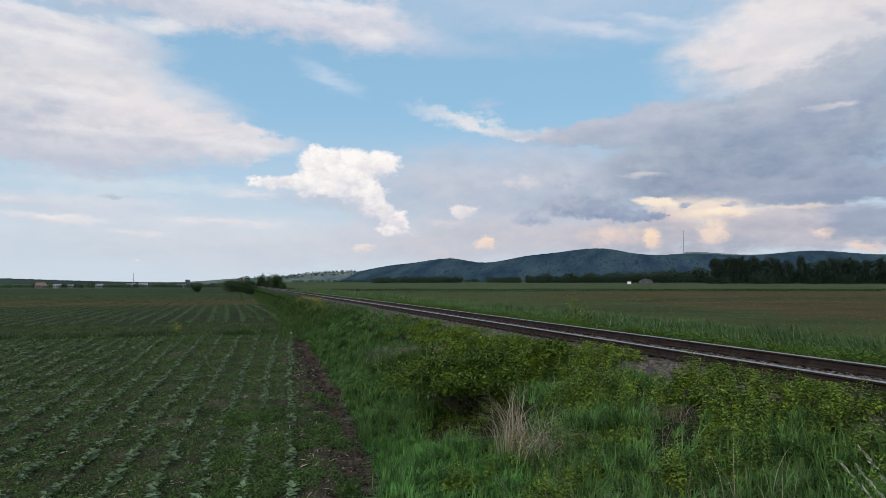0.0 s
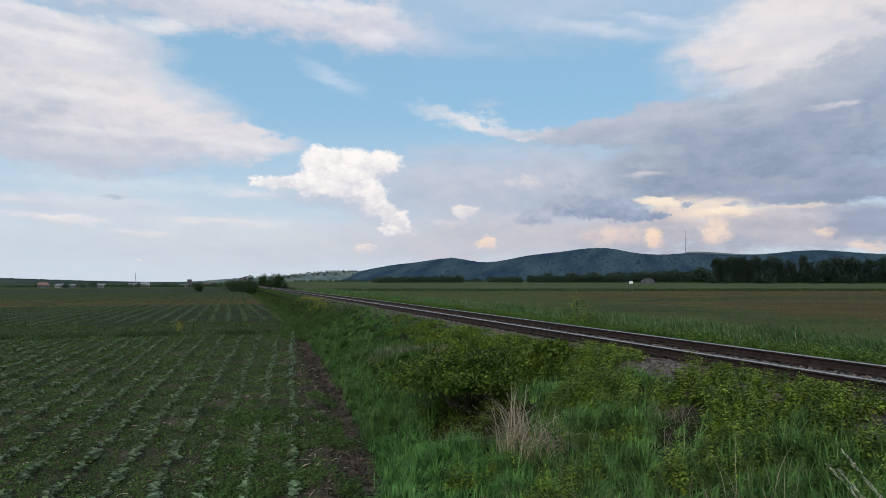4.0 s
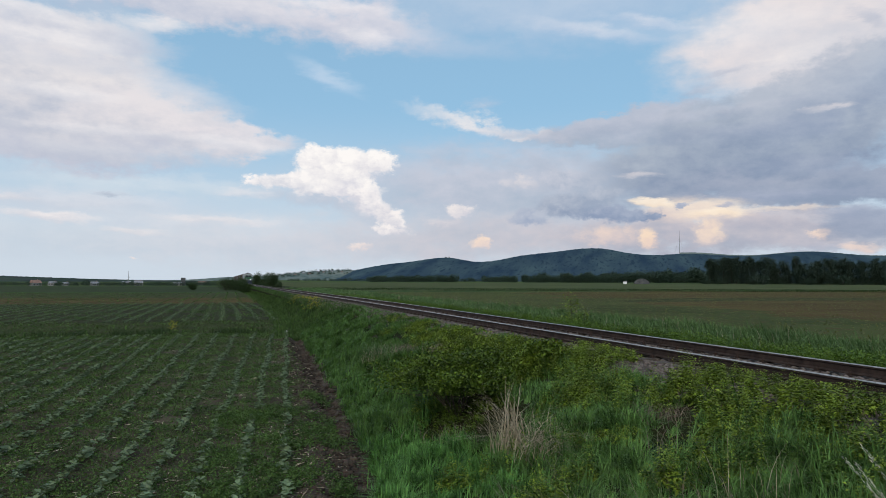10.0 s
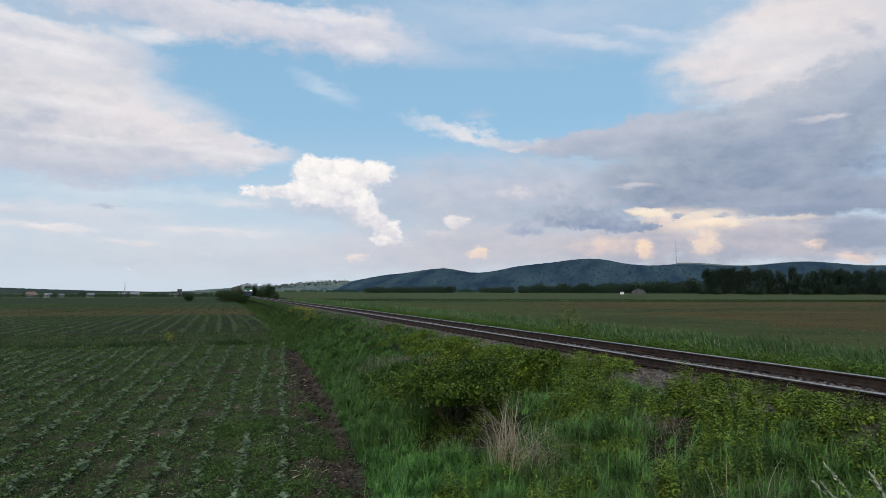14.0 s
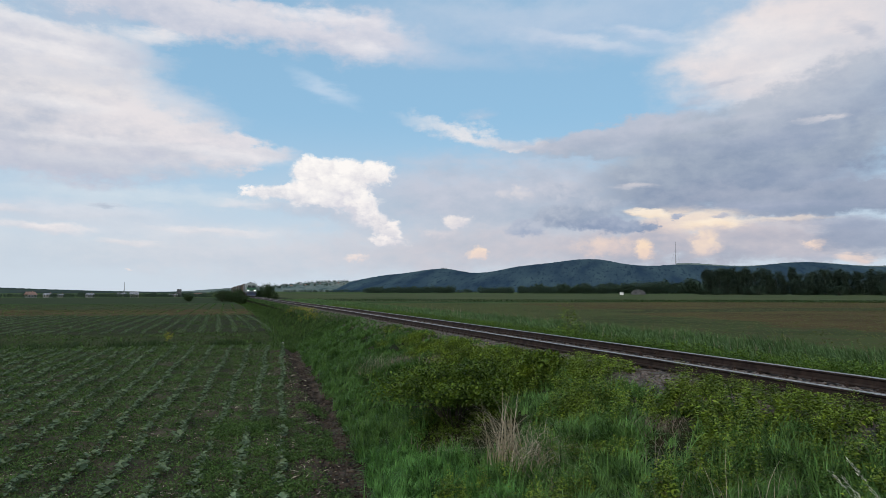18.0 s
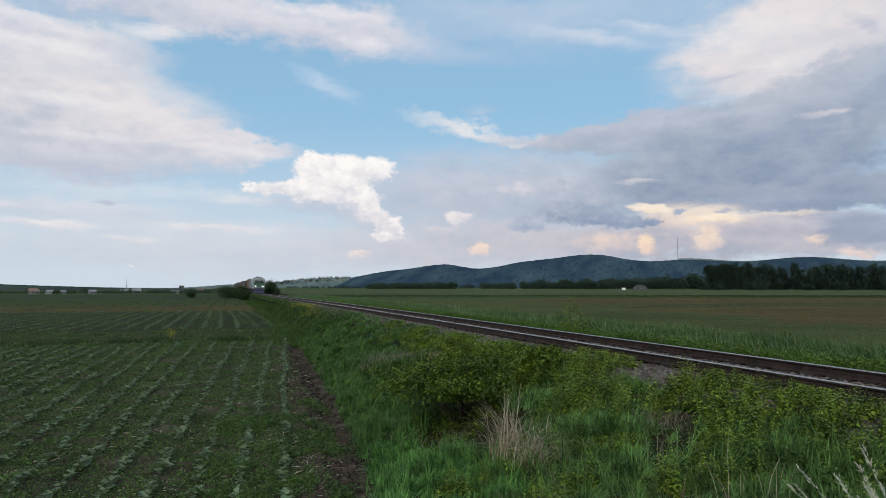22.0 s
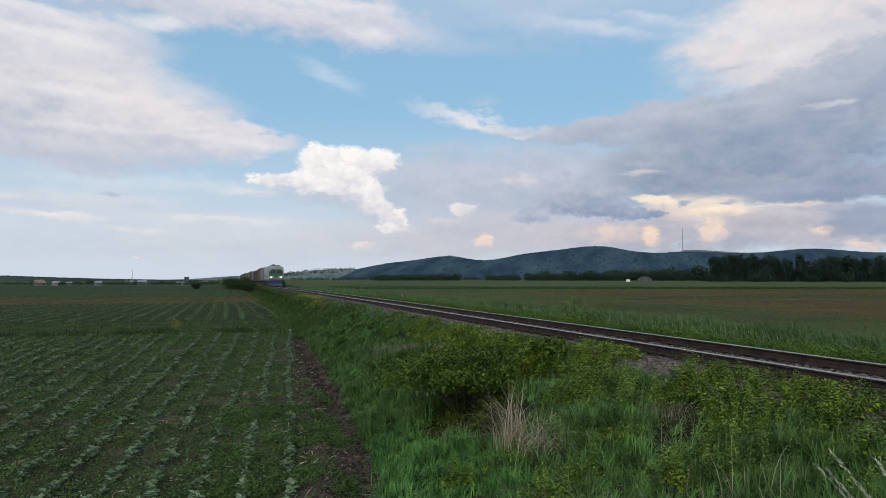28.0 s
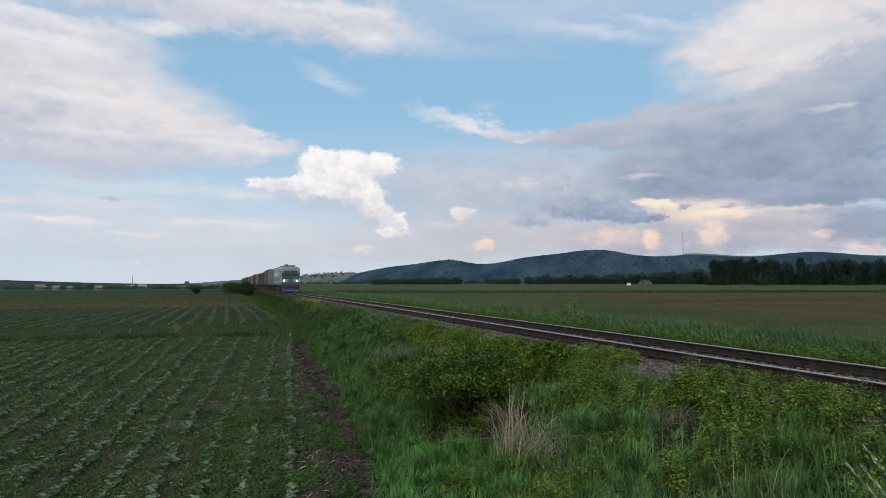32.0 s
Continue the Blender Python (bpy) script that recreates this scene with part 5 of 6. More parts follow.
# ---- trees, woods and village ----
def tree(name, label, x, y, z, high, wide, trunk, mat, leaf, count, slim=False, group="", lift=0.25):
    """A tapered trunk with limbs, and a ragged crown of leaf clumps."""
    top = thing(name, pose(x, y, z), label, "tree", group)
    bm = bmesh.new()
    tube(bm, (0, 0, -0.2), (0.02 * high, 0, high * 0.55), trunk, trunk * 0.55, 8)
    tube(bm, (0.02 * high, 0, high * 0.55), (0, 0.01 * high, high * 0.9), trunk * 0.55, trunk * 0.12, 6)
    tips = [(0, 0, high * 0.93)]
    for i in range(34 if slim else 24):
        a, h0 = i * 2.4 + rng.random(), high * (lift + (0.9 - lift) * rng.random())
        shape = (math.sin(math.pi * min(1, max(0.08, (h0 / high - lift * 0.6) / (1.08 - lift * 0.6)))) ** 0.7)
        r = wide * 0.5 * shape * rng.uniform(0.55, 1.0)
        up = (0.16 if slim else 0.08) * high
        e = (r * math.cos(a), r * math.sin(a), min(high * 0.97, h0 + up * (h0 / high)))
        tube(bm, (0.01 * high, 0, h0 * 0.92), e, trunk * 0.3, trunk * 0.07, 5)
        tips += [e, e, (e[0] * 0.55, e[1] * 0.55, h0 + up * 0.2 * (h0 / high))]
    part("trunk", bm, M_BARK, top)
    tips = np.array(tips)
    s = wide * (0.10 if slim else 0.13)
    c = tips[rng.integers(0, len(tips), count)] + rng.normal(0, 1, (count, 3)) * np.array([s, s, s * (1.6 if slim else 0.9)])
    L = rng.uniform(0.7, 1.3, count) * leaf
    link("crown", sheet("crown", *leaves(c, ways_about(count, 0.1), L, L * 0.7)), mat, top)
    return top


# trees and scrub beside the line
tree("lone_tree", "ragged dark green tree beside the distant line", *place(3.75, 207)[:2], 0.3, 4.7, 3.6, 0.16, M_TREE, 0.24, 4200)
tree("small_tree", "small rounded tree beside the distant line", *place(4.3, 184)[:2], 0.6, 2.2, 1.9, 0.09, M_TREE, 0.2, 1100, lift=0.1)
tree("small_tree", "small dark tree beyond the distant line", *place(2.6, 272)[:2], 0.3, 4.6, 2.6, 0.1, M_TREE, 0.26, 1600, lift=0.1)
tree("small_tree", "small dark tree beyond the distant line", *place(3.2, 226)[:2], 0.5, 3.0, 2.6, 0.1, M_TREE, 0.24, 1400, lift=0.1)
tree("small_tree", "small dark tree beyond the distant line", *place(1.95, 372)[:2], -0.4, 4.2, 4.2, 0.12, M_TREE, 0.34, 1200, lift=0.1)
for a, d, w, h in ((0.2, 255, 7.5, 5.0), (0.95, 252, 5.0, 3.8), (0.5, 258, 7, 5.2), (2.05, 178, 1.9, 1.9), (1.72, 182, 3.0, 2.4), (1.5, 215, 2.8, 2.2), (-2.3, 276, 3.6, 2.9)):
    b = build_bush("scrub", "dark green scrub beside the distant line", *place(a, d)[:2], w, h, 0.24, 3000, M_TREE, "scrub", 10, fill=0.6)
for a, d, h, w in ((1.62, 216, 3.5, 3.0), (1.45, 231, 4.0, 3.6), (1.25, 240, 4.2, 3.8), (2.75, 250, 4.5, 3.6), (2.55, 243, 3.2, 2.6)):
    tree("small_tree", "small bushy dark tree beside the distant line", *place(a, d)[:2], float(land(*place(a, d)[:2])) - 0.05, h, w, 0.08, M_TREE, 0.2, 2600, lift=0.04)
tree("field_shrub", "slender young shrub in the grass beyond the rails", 14.6, 27.0, 1.05, 1.5, 0.9, 0.03, M_HERB, 0.09, 420, lift=0.1)
tree("field_shrub", "slender young shrub in the grass beyond the rails", 15.6, 27.6, 1.05, 1.0, 0.7, 0.02, M_HERB, 0.09, 260, lift=0.1)


def build_poplars():
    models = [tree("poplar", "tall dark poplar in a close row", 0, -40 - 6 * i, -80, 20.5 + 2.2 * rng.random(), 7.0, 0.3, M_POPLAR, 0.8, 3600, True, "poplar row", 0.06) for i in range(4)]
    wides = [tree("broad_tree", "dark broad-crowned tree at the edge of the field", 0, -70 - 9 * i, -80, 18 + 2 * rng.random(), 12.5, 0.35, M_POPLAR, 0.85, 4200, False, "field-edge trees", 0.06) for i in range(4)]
    first = set()
    az, i = 39.15, 0
    while az < 55:
        row = models if az < 43.6 or rng.random() < 0.25 else wides
        k = int(rng.integers(0, 4))
        m = Matrix.LocRotScale(place(az, 690 + rng.uniform(-8, 8), 1.0), Euler((0, 0, rng.uniform(0, 6))), None)
        o = row[k]
        s = rng.uniform(0.86, 1.12)
        if o in first:
            copy_thing(o, m).scale = (s, s, s)
        else:
            first.add(o)
            o.matrix_basis = m
            o.scale = (s, s, s)
        az += rng.uniform(0.24, 0.42) if row is models else rng.uniform(0.35, 0.6)
        i += 1
    for o in models + wides:
        if o not in first:
            o.matrix_basis = Matrix.Translation(place(56 + rng.uniform(0, 3), 690, 1.0))
    for a, d, w, h in ((38.9, 610, 9, 5), (39.9, 600, 8, 4.5), (42.2, 600, 10, 7), (42.9, 590, 13, 8.5), (46.1, 600, 8, 5), (48.2, 590, 12, 8), (51, 590, 12, 9)):
        build_bush("round_bush", "rounded grey-green bush before the tree row", *place(a, d)[:2], w, h, 0.9, 1100, M_WOOD, "bush", 8, fill=0.8)


def build_woods():
    V = []
    def belt(a0, a1, far, n, low, high):
        for _ in range(n):
            a, d = rng.uniform(a0, a1), far + rng.uniform(-30, 30)
            h = (low + (high - low) * (a - a0) / (a1 - a0)) * rng.uniform(0.7, 1.12) * (0.92 + 0.2 * float(waver(a * 1.0, far * 0.01, 0.35)))
            x, y, _z = place(a, d)
            m = 100
            c = rng.normal(0, 1, (m, 3))
            c /= np.linalg.norm(c, axis=1, keepdims=True)
            c = c * rng.uniform(0.55, 1.05, (m, 1)) * np.array([h * 0.38, h * 0.38, h * 0.48]) + np.array([x, y, h * 0.46 + (1.0 if a > 4 else float(lowland(y)))])
            L = rng.uniform(0.08, 0.15, m) * h
            V.append(leaves(c, ways_about(m, 0.1), L, L * 0.75))
    belt(11.5, 19.0, 860, 260, 8.5, 11)
    belt(21.0, 39.5, 900, 480, 9, 20)
    belt(39.0, 56, 715, 260, 7, 9)
    belt(5.0, 24.0, 1050, 300, 5, 7)
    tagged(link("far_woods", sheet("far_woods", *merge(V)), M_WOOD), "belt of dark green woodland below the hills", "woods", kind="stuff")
    V.clear()

    def clump(a, d, z, h):
        x, y, _z = place(a, d)
        c = rng.normal(0, 1, (60, 3))
        c = c / np.linalg.norm(c, axis=1, keepdims=True) * rng.uniform(0.5, 1.05, (60, 1)) * np.array([h * 0.6, h * 0.6, h * 0.5]) + np.array([x, y, z + h * 0.4])
        L = rng.uniform(0.15, 0.28, 60) * h
        V.append(leaves(c, ways_about(60, 0.1), L, L * 0.8))

    for _ in range(170):
        a, d = rng.uniform(2.0, 11.5), rng.choice([3760, 3860, 3960]) + rng.uniform(-25, 25)
        clump(a, d, ridge_top(a, 4000, d, 500, PALE), rng.uniform(7, 13))
    for a in (18.0, 18.1, 18.28, 18.36):
        clump(a, 3290, ridge_top(a, 3300, 3290, 800, WOODED) - 4, 10)
    tagged(link("hill_trees", sheet("hill_trees", *merge(V)), M_WOOD), "dark hedges and tree clumps on the far hills", "woods", kind="stuff")
    V.clear()
    belt(-19, -0.8, 960, 300, 5, 5)
    belt(-18, -6, 805, 150, 4.2, 5)
    belt(-8, 0.5, 850, 110, 4.6, 6)
    belt(-4.6, -0.5, 900, 40, 5, 8)
    belt(-12, -6, 860, 9, 7, 8)
    tagged(link("village_trees", sheet("village_trees", *merge(V)), M_WOOD), "dark hedges and garden trees round the far village", "woods", kind="stuff")


M_PLASTER = surface("house_plaster", (0.19, 0.195, 0.195), (0.3, 0.3, 0.295), 0.6, 0.85, 0.1)
M_TILE = surface("clay_roof", (0.2, 0.12, 0.095), (0.3, 0.19, 0.15), 0.8, 0.85, 0.2)
M_SLATE = surface("grey_roof", (0.16, 0.17, 0.19), (0.3, 0.31, 0.33), 0.8, 0.7, 0.2)
M_PANE = glassy("window_glass", (0.03, 0.035, 0.04))
M_DARKWALL = surface("dark_render", (0.05, 0.055, 0.06), (0.1, 0.105, 0.11), 0.6, 0.85, 0.1)
M_STEEL = surface("painted_steel", (0.24, 0.25, 0.27), (0.36, 0.37, 0.39), 1, 0.6, 0.1)


def house(az, far, long, deep, eaves, ridge_h, wall, roof, label, turn=0.0, z=None):
    z = float(lowland(far * math.cos(radians(az)))) if z is None else z
    top = thing("house", pose(*place(az, far, z), rz=-az + turn), label, "house")
    bm = bmesh.new()
    block(bm, -long / 2, long / 2, -deep / 2, deep / 2, -0.3, eaves, 0.03)
    part("wall", bm, wall, top)
    bm = bmesh.new()
    a, b = long / 2 + 0.5, deep / 2 + 0.5
    q = [bm.verts.new(p) for p in ((-a, -b, eaves), (a, -b, eaves), (a, b, eaves), (-a, b, eaves), (-a + 0.6, 0, ridge_h), (a - 0.6, 0, ridge_h))]
    for f in ((0, 1, 5, 4), (2, 3, 4, 5), (1, 2, 5), (3, 0, 4), (3, 2, 1, 0)):
        bm.faces.new([q[i] for i in f])
    part("roof", bm, roof, top)
    for i in (-1, 0, 1):
        bm = bmesh.new()
        block(bm, i * long * 0.3 - 0.5, i * long * 0.3 + 0.5, -deep / 2 - 0.05, -deep / 2 + 0.05, 1.0, 2.3, 0.01)
        part("window", bm, M_PANE, top)
    bm = bmesh.new()
    block(bm, long * 0.2, long * 0.2 + 0.6, -0.3, 0.3, eaves, ridge_h + 0.8, 0.02)
    part("chimney", bm, M_TILE, top)


house(-13.0, 820, 9.3, 6.8, 2.9, 6.1, M_PLASTER, M_TILE, "pale house with a reddish tiled roof at the village edge", 30)
house(-11.9, 850, 8.5, 6.0, 2.7, 4.7, M_PLASTER, M_SLATE, "low white house with a grey roof in the village", -20)
house(-11.1, 870, 6.8, 6.0, 2.4, 4.1, M_PLASTER, M_SLATE, "small white farm building in the village", 10)
house(-9.2, 840, 7.6, 6.0, 2.5, 4.8, M_PLASTER, M_SLATE, "white house with a grey roof behind hedges", 20)
house(-6.2, 850, 9.3, 6.8, 3.4, 6.3, M_PLASTER, M_SLATE, "white house with a pale roof above the hedges", 0)
house(-7.05, 1010, 11.0, 6.8, 3.1, 5.1, M_PLASTER, M_SLATE, "long white building at the foot of a mast", 0)
house(-3.4, 900, 10.2, 6.8, 2.5, 4.2, M_PLASTER, M_SLATE, "low pale building beside a dark tower", 0)
house(-1.6, 1000, 10.2, 6.8, 3.1, 5.1, M_PLASTER, M_TILE, "pale house behind garden trees", 0)

for k, (az, at) in enumerate(((5.6, 3790), (6.3, 3830), (6.75, 3780), (7.5, 3840), (7.9, 3810), (8.6, 3850), (9.4, 3820))):
    house(az, at, 14, 9, 4.0, 8.0, M_PLASTER, M_SLATE if k % 2 else M_TILE, "white house high on the pale far hill", 15 * k, ridge_top(az, 4000, at, 500, PALE) - 1)


def mast(az, far, z, high, r, label):
    top = thing("mast", pose(*place(az, far, z)), label, "mast")
    bm = bmesh.new()
    tube(bm, (0, 0, -2), (0, 0, high), r, r * 0.55, 8)
    part("pole", bm, M_STEEL, top)
    for k in range(3):
        bm = bmesh.new()
        a = k * 2.09
        tube(bm, (0.25 * high * math.cos(a), 0.25 * high * math.sin(a), -2), (0, 0, high * 0.75), r * 0.12, r * 0.12, 4)
        part("guy_wire", bm, M_STEEL, top)
    bm = bmesh.new()
    tube(bm, (0, 0, high), (0, 0, high * 1.04), r * 0.25, r * 0.2, 6)
    part("aerial", bm, M_STEEL, top)


mast(36.95, 3300, 128, 105, 1.5, "tall thin broadcasting mast on the wooded hill")
mast(-6.9, 1000, -4.6, 18.5, 0.45, "slim pole rising above the village")

tower = thing("tower_building", pose(*place(-3.0, 905, -4.6)), "dark flat-topped tower standing above the village", "tower")
for nm, z0, z1, w in (("base", -0.3, 4.5, 2.6), ("shaft", 4.5, 7.0, 2.2), ("tank", 7.0, 9.8, 2.6)):
    bm = bmesh.new()
    block(bm, -w, w, -w, w, z0, z1, 0.2)
    part(nm, bm, M_DARKWALL, tower)

hut = thing("white_hut", pose(*place(32.75, 560, 1.0), rz=-30), "small white hut at the edge of the field", "hut")
bm = bmesh.new()
block(bm, -1.4, 1.4, -1, 1, -0.2, 2.0, 0.05)
part("wall", bm, surface("white_hut_paint", (0.7, 0.7, 0.7), (0.82, 0.82, 0.82), 1, 0.7, 0.1), hut)
bm = bmesh.new()
block(bm, -1.6, 1.6, -1.2, 1.2, 2.0, 2.15, 0.03)
part("roof", bm, M_SLATE, hut)

hall = thing("arched_shed", pose(*place(34.05, 620, 1.0), rz=-34), "grey arched shed below the woods", "shed")
bm = bmesh.new()
arc = [(6.5 * math.cos(a), 4.6 * math.sin(a)) for a in np.linspace(0, math.pi, 15)]
ends = [[bm.verts.new((x, y, z)) for x, z in arc] for y in (-6, 6)]
for i in range(14):
    bm.faces.new((ends[0][i], ends[0][i + 1], ends[1][i + 1], ends[1][i]))
part("vault", bm, surface("shed_sheeting", (0.06, 0.072, 0.075), (0.1, 0.115, 0.118), 0.5, 0.85, 0.1, gloss=0.1), hall, smooth=True)
for y in (-5.95, 5.95):
    bm = bmesh.new()
    bm.faces.new([bm.verts.new((x * 0.98, y, z * 0.98)) for x, z in arc])
    part("end_wall", bm, M_DARKWALL, hall)
build_poplars()
build_woods()

# ---- the train ----
M_GREYP = surface("pale_grey_paint", (0.22, 0.25, 0.25), (0.32, 0.34, 0.34), 1.2, 0.55, 0.1, c=(0.16, 0.15, 0.14))
M_GREENP = surface("green_paint", (0.012, 0.075, 0.035), (0.025, 0.11, 0.05), 1.2, 0.4, 0.1)
M_BLUEP = surface("blue_paint", (0.014, 0.03, 0.075), (0.026, 0.05, 0.11), 1.5, 0.5, 0.1)
M_FRAME = surface("dark_running_gear", (0.03, 0.028, 0.026), (0.07, 0.06, 0.052), 2, 0.8, 0.2)
M_ROOF = surface("sooty_roof", (0.1, 0.105, 0.105), (0.2, 0.205, 0.205), 1.0, 0.6, 0.1)
M_LAMP = glow("lit_headlight", (1.0, 0.9, 0.75), 9.0)
M_WHEEL = surface("wheel_steel", (0.1, 0.085, 0.075), (0.18, 0.16, 0.15), 4, 0.5, 0.1, metal=0.6)
M_WBROWN = surface("dull_brown_wagon", (0.035, 0.033, 0.034), (0.075, 0.07, 0.069), 0.9, 0.8, 0.3, fine=6, c=(0.052, 0.045, 0.042))
M_WORANGE = surface("weathered_brown_wagon", (0.085, 0.066, 0.046), (0.15, 0.112, 0.072), 0.9, 0.8, 0.3, fine=6, c=(0.11, 0.07, 0.042))
M_WGREY = surface("grey_wagon", (0.12, 0.124, 0.138), (0.2, 0.205, 0.22), 0.9, 0.75, 0.3, fine=6, c=(0.11, 0.106, 0.106))
WHEELS = []


def wheelset(parent, y, r, spin=True):
    bm = bmesh.new()
    for s in (-1, 1):
        tube(bm, (s * 0.68, 0, 0), (s * 0.80, 0, 0), r, r, 20)
        tube(bm, (s * 0.64, 0, 0), (s * 0.68, 0, 0), r + 0.03, r + 0.03, 20)
        for k in range(6):
            a = k * math.pi / 3
            tube(bm, (s * 0.81, 0.2 * r * math.cos(a), 0.2 * r * math.sin(a)), (s * 0.81, 0.85 * r * math.cos(a), 0.85 * r * math.sin(a)), 0.04, 0.04, 5)
    tube(bm, (-0.7, 0, 0), (0.7, 0, 0), 0.08, 0.08, 8)
    ob = part("wheelset", bm, M_WHEEL, parent, m=pose(0, y, r))
    if spin:
        WHEELS.append((ob, y, r))
    return ob


def bogie(parent, y, axles, r, long, spin):
    bm = bmesh.new()
    for s in (-1, 1):
        block(bm, s * 1.02 - 0.09, s * 1.02 + 0.09, y - long / 2, y + long / 2, 0.42, 0.72, 0.03)
        for a in axles:
            block(bm, s * 1.08 - 0.12, s * 1.08 + 0.12, y + a - 0.17, y + a + 0.17, r - 0.18, r + 0.18, 0.03)
    block(bm, -1.0, 1.0, y - 0.25, y + 0.25, 0.45, 0.75, 0.03)
    part("bogie", bm, M_FRAME, parent)
    for a in axles:
        wheelset(parent, y + a, r, spin)


def loft(bm, sections):
    """Skin between closed rings of points."""
    rings = [[bm.verts.new(p) for p in s] for s in sections]
    n = len(rings[0])
    for a, b in zip(rings, rings[1:]):
        for i in range(n):
            bm.faces.new((a[i], a[(i + 1) % n], b[(i + 1) % n], b[i]))
    bm.faces.new(list(reversed(rings[0])))
    bm.faces.new(rings[-1])
    bmesh.ops.recalc_face_normals(bm, faces=bm.faces)
    return bm


def build_loco():
    top = thing("diesel_locomotive", pose(TRACK_X, 0, RAIL_TOP), "green, grey and blue diesel locomotive with lit headlights", "locomotive")

    def ring(y, w, z0, z1):
        r = 0.35
        return [(-w, y, z0), (w, y, z0), (w, y, z1 - r), (w - r * 0.35, y, z1 - r * 0.3), (w - r * 1.3, y, z1), (-w + r * 1.3, y, z1), (-w + r * 0.35, y, z1 - r * 0.3), (-w, y, z1 - r)]

    bm = loft(bmesh.new(), [ring(0.32, 1.40, 1.15, 3.75), ring(0.6, 1.47, 1.15, 3.92), ring(1.6, 1.5, 1.15, 3.98), ring(15.4, 1.5, 1.15, 3.98), ring(16.4, 1.47, 1.15, 3.92), ring(16.7, 1.4, 1.15, 3.75)])
    part("body", bm, M_GREYP, top, "pale grey body side")
    bm = bmesh.new()  # green upper front and the band round it
    loft(bm, [[(x * 0.985, 0.24 + (z - 2.02) * 0.08, z) for x, z in ((-1.36, 2.02), (1.36, 2.02), (1.34, 3.42), (1.05, 3.6), (-1.05, 3.6), (-1.34, 3.42))], [(x, 0.52, z) for x, z in ((-1.4, 2.02), (1.4, 2.02), (1.38, 3.46), (1.1, 3.64), (-1.1, 3.64), (-1.38, 3.46))]])
    part("front_panel", bm, M_GREENP, top, "green cab front")
    bm = bmesh.new()
    block(bm, -1.43, 1.43, 0.2, 0.6, 1.55, 2.02, 0.05)
    part("light_band", bm, M_GREYP, top, "pale grey band with the headlights")
    bm = bmesh.new()
    block(bm, -1.36, 1.36, 0.1, 0.6, 0.62, 1.5, 0.06)
    part("buffer_beam", bm, M_BLUEP, top, "dark blue buffer beam")
    for s in (-1, 1):
        bm = bmesh.new()
        block(bm, s * 0.56 - 0.5, s * 0.56 + 0.5, 0.21, 0.34, 2.66, 3.3, 0.05)
        w = part("windscreen", bm, M_PANE, top, "dark windscreen")
        bm = bmesh.new()
        block(bm, s * 0.56 - 0.52, s * 0.56 + 0.52, 0.2, 0.32, 2.61, 2.66, 0.01)
        block(bm, s * 0.56 - 0.52, s * 0.56 + 0.52, 0.2, 0.36, 3.3, 3.35, 0.01)
        part("window_frame", bm, M_GREENP, w)
        bm = bmesh.new()
        tube(bm, (s * 0.95, 0.22, 1.78), (s * 0.95, 0.13, 1.78), 0.15, 0.15, 16)
        h = part("headlight", bm, M_FRAME, top)
        bm = bmesh.new()
        tube(bm, (s * 0.95, 0.14, 1.78), (s * 0.95, 0.11, 1.78), 0.13, 0.125, 16)
        part("lens", bm, M_LAMP, h, "lit white headlight")
        bm = bmesh.new()
        tube(bm, (s * 0.88, 0.12, 1.05), (s * 0.88, -0.4, 1.05), 0.1, 0.1, 10)
        tube(bm, (s * 0.88, -0.4, 1.05), (s * 0.88, -0.46, 1.05), 0.25, 0.24, 16)
        part("buffer", bm, M_FRAME, top)
        for y0, y1, z0, z1, nm in ((0.9, 1.6, 2.55, 3.3, "side_window"), (1.9, 2.5, 1.2, 3.3, "cab_door"), (4.5, 5.6, 2.6, 3.2, "side_window"), (7.5, 8.6, 2.6, 3.2, "side_window"), (10.5, 11.6, 2.6, 3.2, "side_window")):
            bm = bmesh.new()
            block(bm, s * 1.5 - 0.02, s * 1.5 + 0.02, y0, y1, z0, z1, 0.01)
            part(nm, bm, M_PANE if "window" in nm else M_GREENP, top)
        bm = bmesh.new()
        block(bm, s * 1.5 - 0.012, s * 1.5 + 0.012, 2.7, 15.2, 1.75, 2.35, 0.005)
        part("side_stripe", bm, M_GREENP, top, "green stripe along the side")
        bm = bmesh.new()
        block(bm, s * 1.5 - 0.015, s * 1.5 + 0.015, 0.7, 16.2, 1.16, 1.42, 0.005)
        part("sill", bm, M_BLUEP, top, "blue sill")
        bm = bmesh.new()
        for z in (0.35, 0.7, 1.0):
            block(bm, s * 1.32 - 0.15, s * 1.32 + 0.15, 0.9, 1.2, z, z + 0.04, 0.01)
        part("steps", bm, M_FRAME, top)
    bm = bmesh.new()
    loft(bm, [[(-1.25, 0.0, 0.16), (1.25, 0.0, 0.16), (1.3, 0.1, 0.62), (-1.3, 0.1, 0.62)], [(-1.25, 0.3, 0.16), (1.25, 0.3, 0.16), (1.3, 0.3, 0.62), (-1.3, 0.3, 0.62)]])
    part("rail_guard", bm, M_BLUEP, top, "dark blue guard over the rails")
    bm = bmesh.new()
    block(bm, -0.14, 0.14, -0.25, 0.2, 0.92, 1.12, 0.03)
    part("coupling_hook", bm, M_FRAME, top)
    bm = bmesh.new()
    block(bm, -1.25, 1.25, 0.07, 0.12, 1.28, 1.36, 0.01)
    block(bm, -1.2, 1.2, -0.03, 0.02, 0.28, 0.36, 0.01)
    part("white_stripe", bm, M_ROOF, top, "pale stripe across the front")
    bm = bmesh.new()
